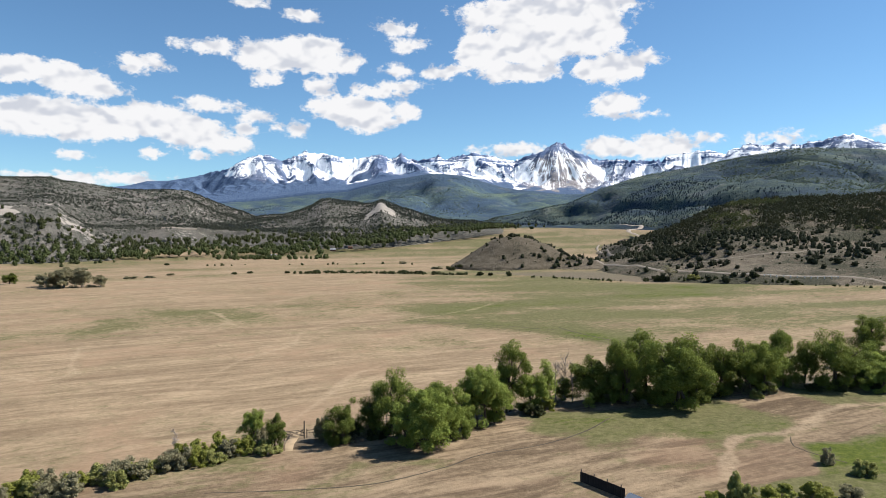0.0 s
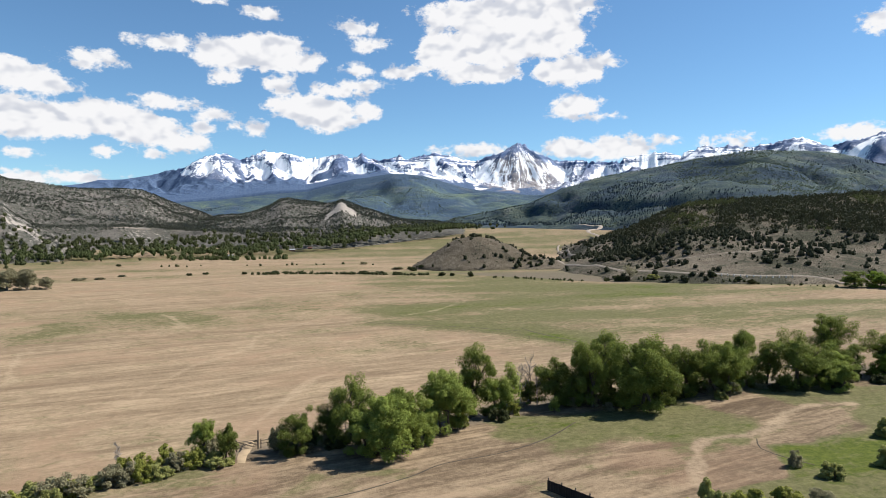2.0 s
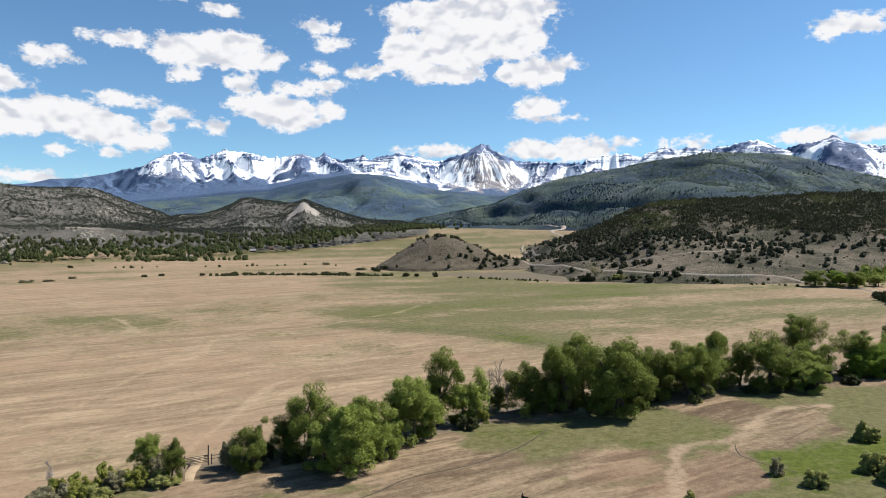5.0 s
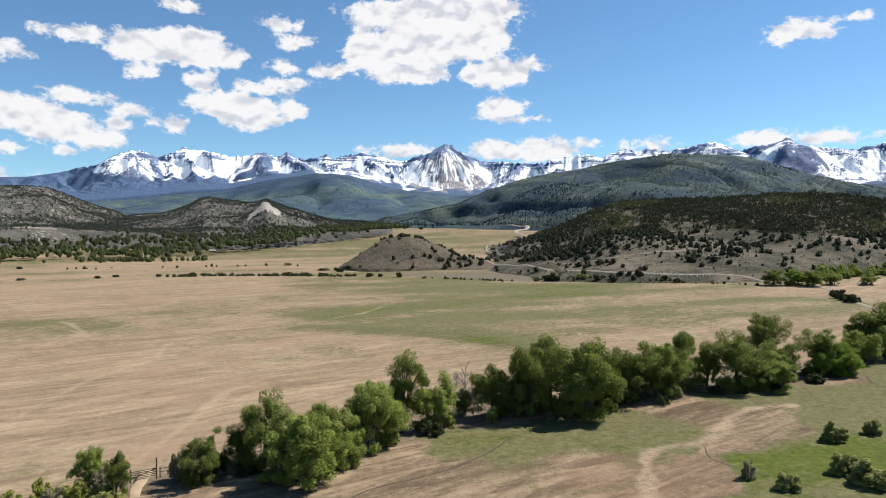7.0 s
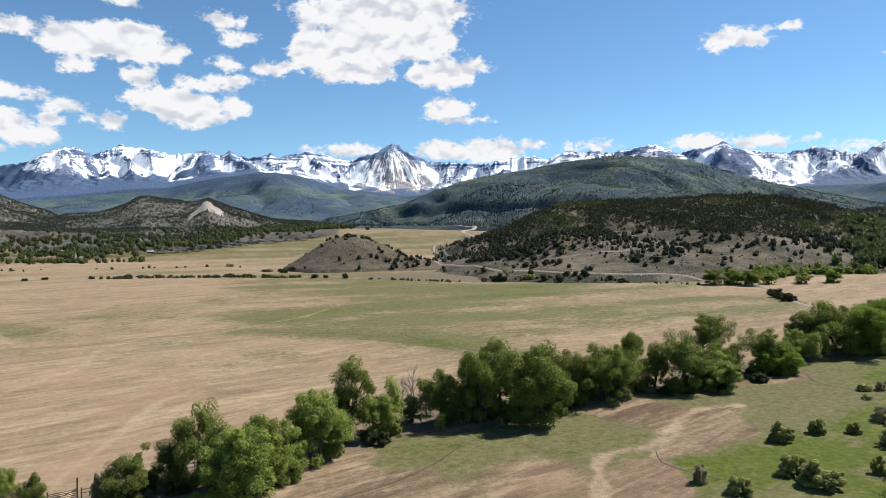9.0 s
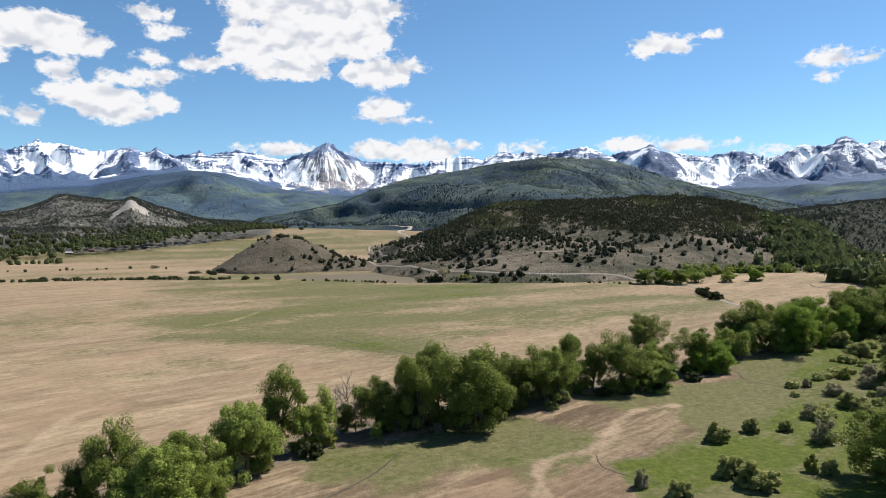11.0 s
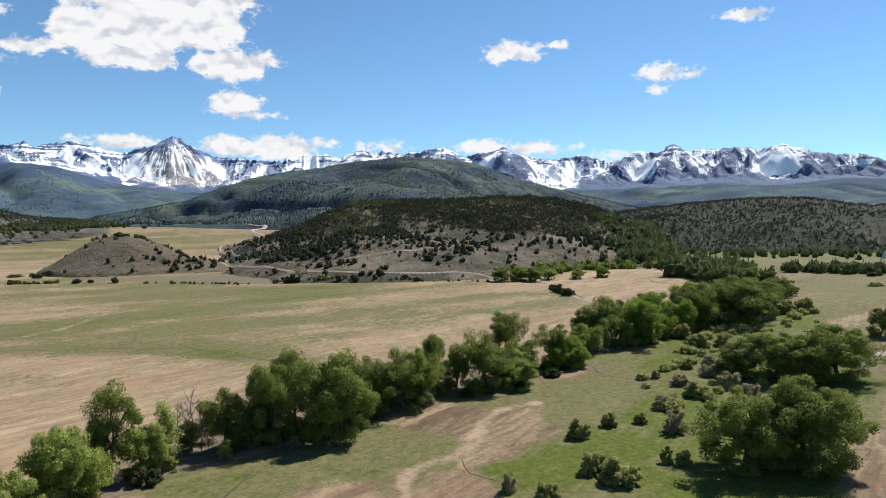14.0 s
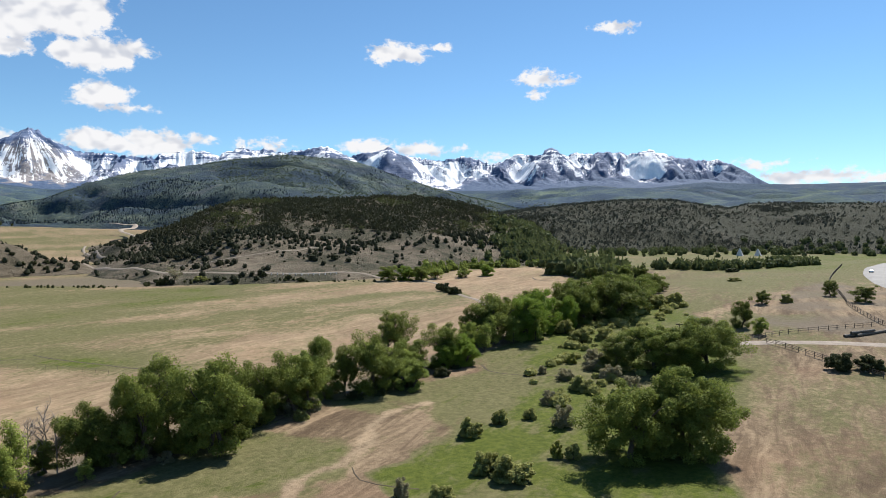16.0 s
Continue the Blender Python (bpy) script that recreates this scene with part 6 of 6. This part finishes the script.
grove("juniper_wood", [join([blob(np.random.default_rng(480 + i), 5, ((0.0, 0.65), (0.4, 1.0), (0.95, 0.35))), spray(np.random.default_rng(490 + i), 12, 0.22)]) for i in range(5)], ax[rest], ay[rest], size[rest], size[rest] * 0.85, JUNIPER_LEAF, "many dark junipers scattered over the hills", "junipers", 5)


def brush_chance(fn, top, size, seed, low=0.1, high=0.9):
    return lambda x, y: np.where(fn(x, y) > 0.5, low + high * smooth(-0.15, 0.35, fbm(x, y, size, seed, 4)), 0)


x, y = sow(rng, 52000, (-740, 240, 1000, 1950), brush_chance(chalk_hill_h, 90, 80, 521, 0.26, 0.7))
keep = ~chalk_bare(np.stack([x, y], -1))
x, y = x[keep], y[keep]
order = np.argsort((np.abs(np.degrees(np.arctan2(x, y)) + 1.5) > 4.5) + rng.uniform(0, 1, len(x)) < 0.45, kind="stable")
x, y = x[order], y[order]
n = len(x) * 9 // 10
grove("scrub_wood", FARS, x[:n], y[:n], 2 + 4.0 * rng.uniform(0, 1, n) ** 1.6, rng.uniform(1.6, 3.6, n), HAZED_JUNIPER, "scrub oak and juniper covering the chalk hill", "scrub", 6)
grove("pine_wood", CONES, x[n:], y[n:], rng.uniform(2, 3.6, len(x) - n), rng.uniform(3, 6.5, len(x) - n), HAZED_PINE, "dark conifers on the chalk hill", "conifers", 7)
x, y = sow(rng, 60000, (-1500, -300, 600, 1800), brush_chance(west_hill_h, 120, 90, 531, 0.28, 0.66))
keep = np.arctan2(x, y) > -0.66
x, y = x[keep], y[keep]
keep = ~west_bare(np.stack([x, y, surf(x, y)], -1))
x, y = x[keep], y[keep]
n = len(x) // 40
grove("scrub_wood", FARS, x[n:], y[n:], 1.8 + 3.8 * rng.uniform(0, 1, len(x) - n) ** 1.6, rng.uniform(1.5, 3.4, len(x) - n), HAZED_JUNIPER, "dark scrub covering the rocky west hills", "scrub", 8)
grove("pine_wood", CONES, x[:n], y[:n], rng.uniform(1.8, 3.2, n), rng.uniform(2.5, 5, n), HAZED_PINE, "scattered conifers on the west hills", "conifers", 9)


def stand(fn, size, seed, sign, floor, least=0.5):
    """Chance of one sort of tree: thick in its own stands, thin elsewhere."""
    return lambda x, y: np.where(fn(x, y) > least, floor + 0.85 * smooth(0.06, 0.34, sign * fbm(x, y, size, seed, 4)), 0)


def open_land(x, y):
    far, az = np.hypot(x, y), np.degrees(np.arctan2(x, y))
    return (far > 1300) & (far < 3400) & (mesa_h(x, y) < 0) & (big_hill_h(x, y) < 5) & ((far > 1750) | (np.abs(az - 10) > 6))


def east_chance(x, y):
    """Thick woods on the nearer rise, clumps with bare soil between on the farther one."""
    az, lumps = np.degrees(np.arctan2(x, y)), fbm(x, y, 80, 541, 4)
    thick = 0.5 + 0.5 * smooth(-0.25, 0.3, lumps)
    clumps = 0.13 + 0.8 * smooth(0.12, 0.5, lumps + 0.25 * fbm(x, 3 * y, 160, 543, 2))
    return np.where(east_hill_h(x, y) > 0.3, thick + (clumps - thick) * smooth(58, 63, az), 0)


x, y = sow(rng, 46000, (480, 1450, 150, 1050), east_chance)
n = len(x) // 4
grove("scrub_wood", FARS, x[n:], y[n:], 2.2 + 3.8 * rng.uniform(0, 1, len(x) - n) ** 1.5, rng.uniform(1.8, 3.6, len(x) - n), HAZED_JUNIPER, "scrub oak covering the low east hills", "scrub", 10)
grove("pine_wood", CONES, x[:n], y[:n], rng.uniform(2.4, 4, n), rng.uniform(2.6, 4.6, n), HAZED_PINE, "dark junipers and pines on the low east hills", "conifers", 11)
x, y = sow(rng, 30000, (0, 1950, 900, 2100), stand(big_hill_h, 260, 551, -1, 0.03))
grove("aspen_wood", FARS, x, y, rng.uniform(3, 6, len(x)), rng.uniform(2, 3.4, len(x)), HAZED_ASPEN, "pale aspen stands on the forested hill", "aspens", 12)
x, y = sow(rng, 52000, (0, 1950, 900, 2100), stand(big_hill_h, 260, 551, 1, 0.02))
grove("spruce_wood", CONES, x, y, rng.uniform(1.8, 3.2, len(x)), rng.uniform(3, 6, len(x)), HAZED_SPRUCE, "dark spruce stands on the forested hill", "conifers", 13)
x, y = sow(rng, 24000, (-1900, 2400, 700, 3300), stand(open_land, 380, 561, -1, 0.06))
grove("aspen_wood", FARS, x, y, rng.uniform(3, 6, len(x)), rng.uniform(2, 3.4, len(x)), HAZED_ASPEN, "aspen woods over the foothills", "aspens", 14)
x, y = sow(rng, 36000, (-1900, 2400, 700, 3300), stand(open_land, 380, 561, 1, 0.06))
grove("spruce_wood", CONES, x, y, rng.uniform(2, 3.4, len(x)), rng.uniform(3, 6, len(x)), HAZED_SPRUCE, "dark spruce over the foothills", "conifers", 15)


# belts of trees along the valley floor
def belt(name, line, wide, count, low, high, shapes, mat, label, seed, fat=1.0):
    r = np.random.default_rng(seed)
    p = spline(line, 1.0)
    k = r.integers(0, len(p), count)
    x, y = p[k, 0] + r.normal(size=count) * wide, p[k, 1] + r.normal(size=count) * wide
    h = r.uniform(low, high, count)
    grove(name, shapes, x, y, h * r.uniform(0.8, 1.3, count) * fat, h, mat, label, "trees", seed)


LEAFY = [join([blob(np.random.default_rng(440 + i), 6), spray(np.random.default_rng(450 + i), 70, 0.2)]) for i in range(4)]
THICKET = [join([blob(np.random.default_rng(444 + i), 6), spray(np.random.default_rng(455 + i), 260, 0.1)]) for i in range(4)]
WEST_BELT = ((-620, 720), (-501, 775), (-410, 852), (-320, 900), (-230, 915), (-188, 940), (-119, 1000), (-41, 1126), (59, 1258), (120, 1400))
belt("valley_wood", WEST_BELT, 15, 560, 3, 7, LEAFY, FAR_LEAF, "belt of green cottonwoods along the valley floor", 20)
belt("valley_wood", tuple((x, y - 4) for x, y in WEST_BELT), 9, 260, 3, 6, LEAFY, FAR_LEAF, "light green cottonwoods at the edge of the valley belt", 33)
belt("valley_wood", tuple((x, y + 60) for x, y in WEST_BELT), 40, 900, 3, 6.5, LEAFY, SAGE_LEAF, "green brush and trees behind the valley belt", 32)
belt("valley_wood", tuple((x, y + 45) for x, y in WEST_BELT), 30, 24, 4, 7, SPRUCES, HAZED_PINE, "belt of dark conifers along the valley floor", 21)
belt("scrub_wood", ((-290, 860), (-240, 850), (-190, 845), (-150, 850)), 9, 60, 3, 6, LEAFY, FAR_LEAF, "dark shrubs at the far field edge", 22)
belt("valley_wood", ((336, 270), (352, 292), (376, 322)), 8, 90, 6, 12, LEAFY, FAR_LEAF, "stand of dark trees behind the east field", 24)
belt("valley_wood", ((262, 352), (306, 376), (353, 374), (392, 352)), 4, 90, 2.4, 5, LEAFY, LEAF, "green trees at the foot of the mesa", 25)
belt("valley_wood", ((388, 372), (430, 415), (480, 465), (540, 510), (620, 560)), 15, 330, 4, 9, LEAFY, FAR_LEAF, "dark trees in the side valley", 23)
belt("valley_wood", ((420, 290), (440, 268), (466, 239), (520, 230)), 7, 110, 3.5, 7.5, LEAFY, FAR_LEAF, "hedge of dark trees beyond the east field", 26)
belt("valley_wood", ((560, 420), (650, 420), (730, 385), (810, 330), (880, 260)), 26, 170, 3.5, 7.5, LEAFY, FAR_LEAF, "scattered trees on the far east meadow", 27)
belt("willow_thicket", ((112, 118), (125, 122), (140, 130), (155, 140), (172, 150), (195, 160), (220, 165)), 7, 130, 0.8, 2.3, THICKET, WILLOW_LEAF, "low grey-green willow thicket along the lower creek", 28, 1.7)
belt("hedge_row", ((-119, 549), (-60, 535), (-35, 527), (-10, 512), (15, 498)), 1.8, 220, 0.5, 2.2, LEAFY, SAGE_LEAF, "low dark hedge along the far field edge", 29)
belt("hedge_row", ((60, 462), (95, 428), (125, 412), (160, 400), (195, 372), (228, 350)), 1.6, 90, 0.3, 1.7, LEAFY, SAGE_LEAF, "thin weedy hedge along the field edge", 30)
belt("hedge_row", ((-250, 700), (-160, 690), (-80, 660), (0, 640)), 6, 16, 1.2, 2.6, LEAFY, SAGE_LEAF, "broken line of shrubs on the far meadow", 31)


trees((("cottonwood", 226, 181, 11, 12), ("dark", 236, 184, 10, 10), ("cottonwood", 245, 186, 9.5, 9), ("dark", 252, 187, 9.4, 8), ("cottonwood", 259, 190, 8.5, 8), ("dark", 267, 191, 4.5, 6), ("dark", 331, 264, 10, 12),
       ("cottonwood", 338, 259, 9, 11), ("dark", 346, 253, 8, 10), ("dark", 324, 270, 8, 10), ("dark", 360, 300, 10, 11), ("cottonwood", 372, 312, 9, 11)), "trees along the lower creek")
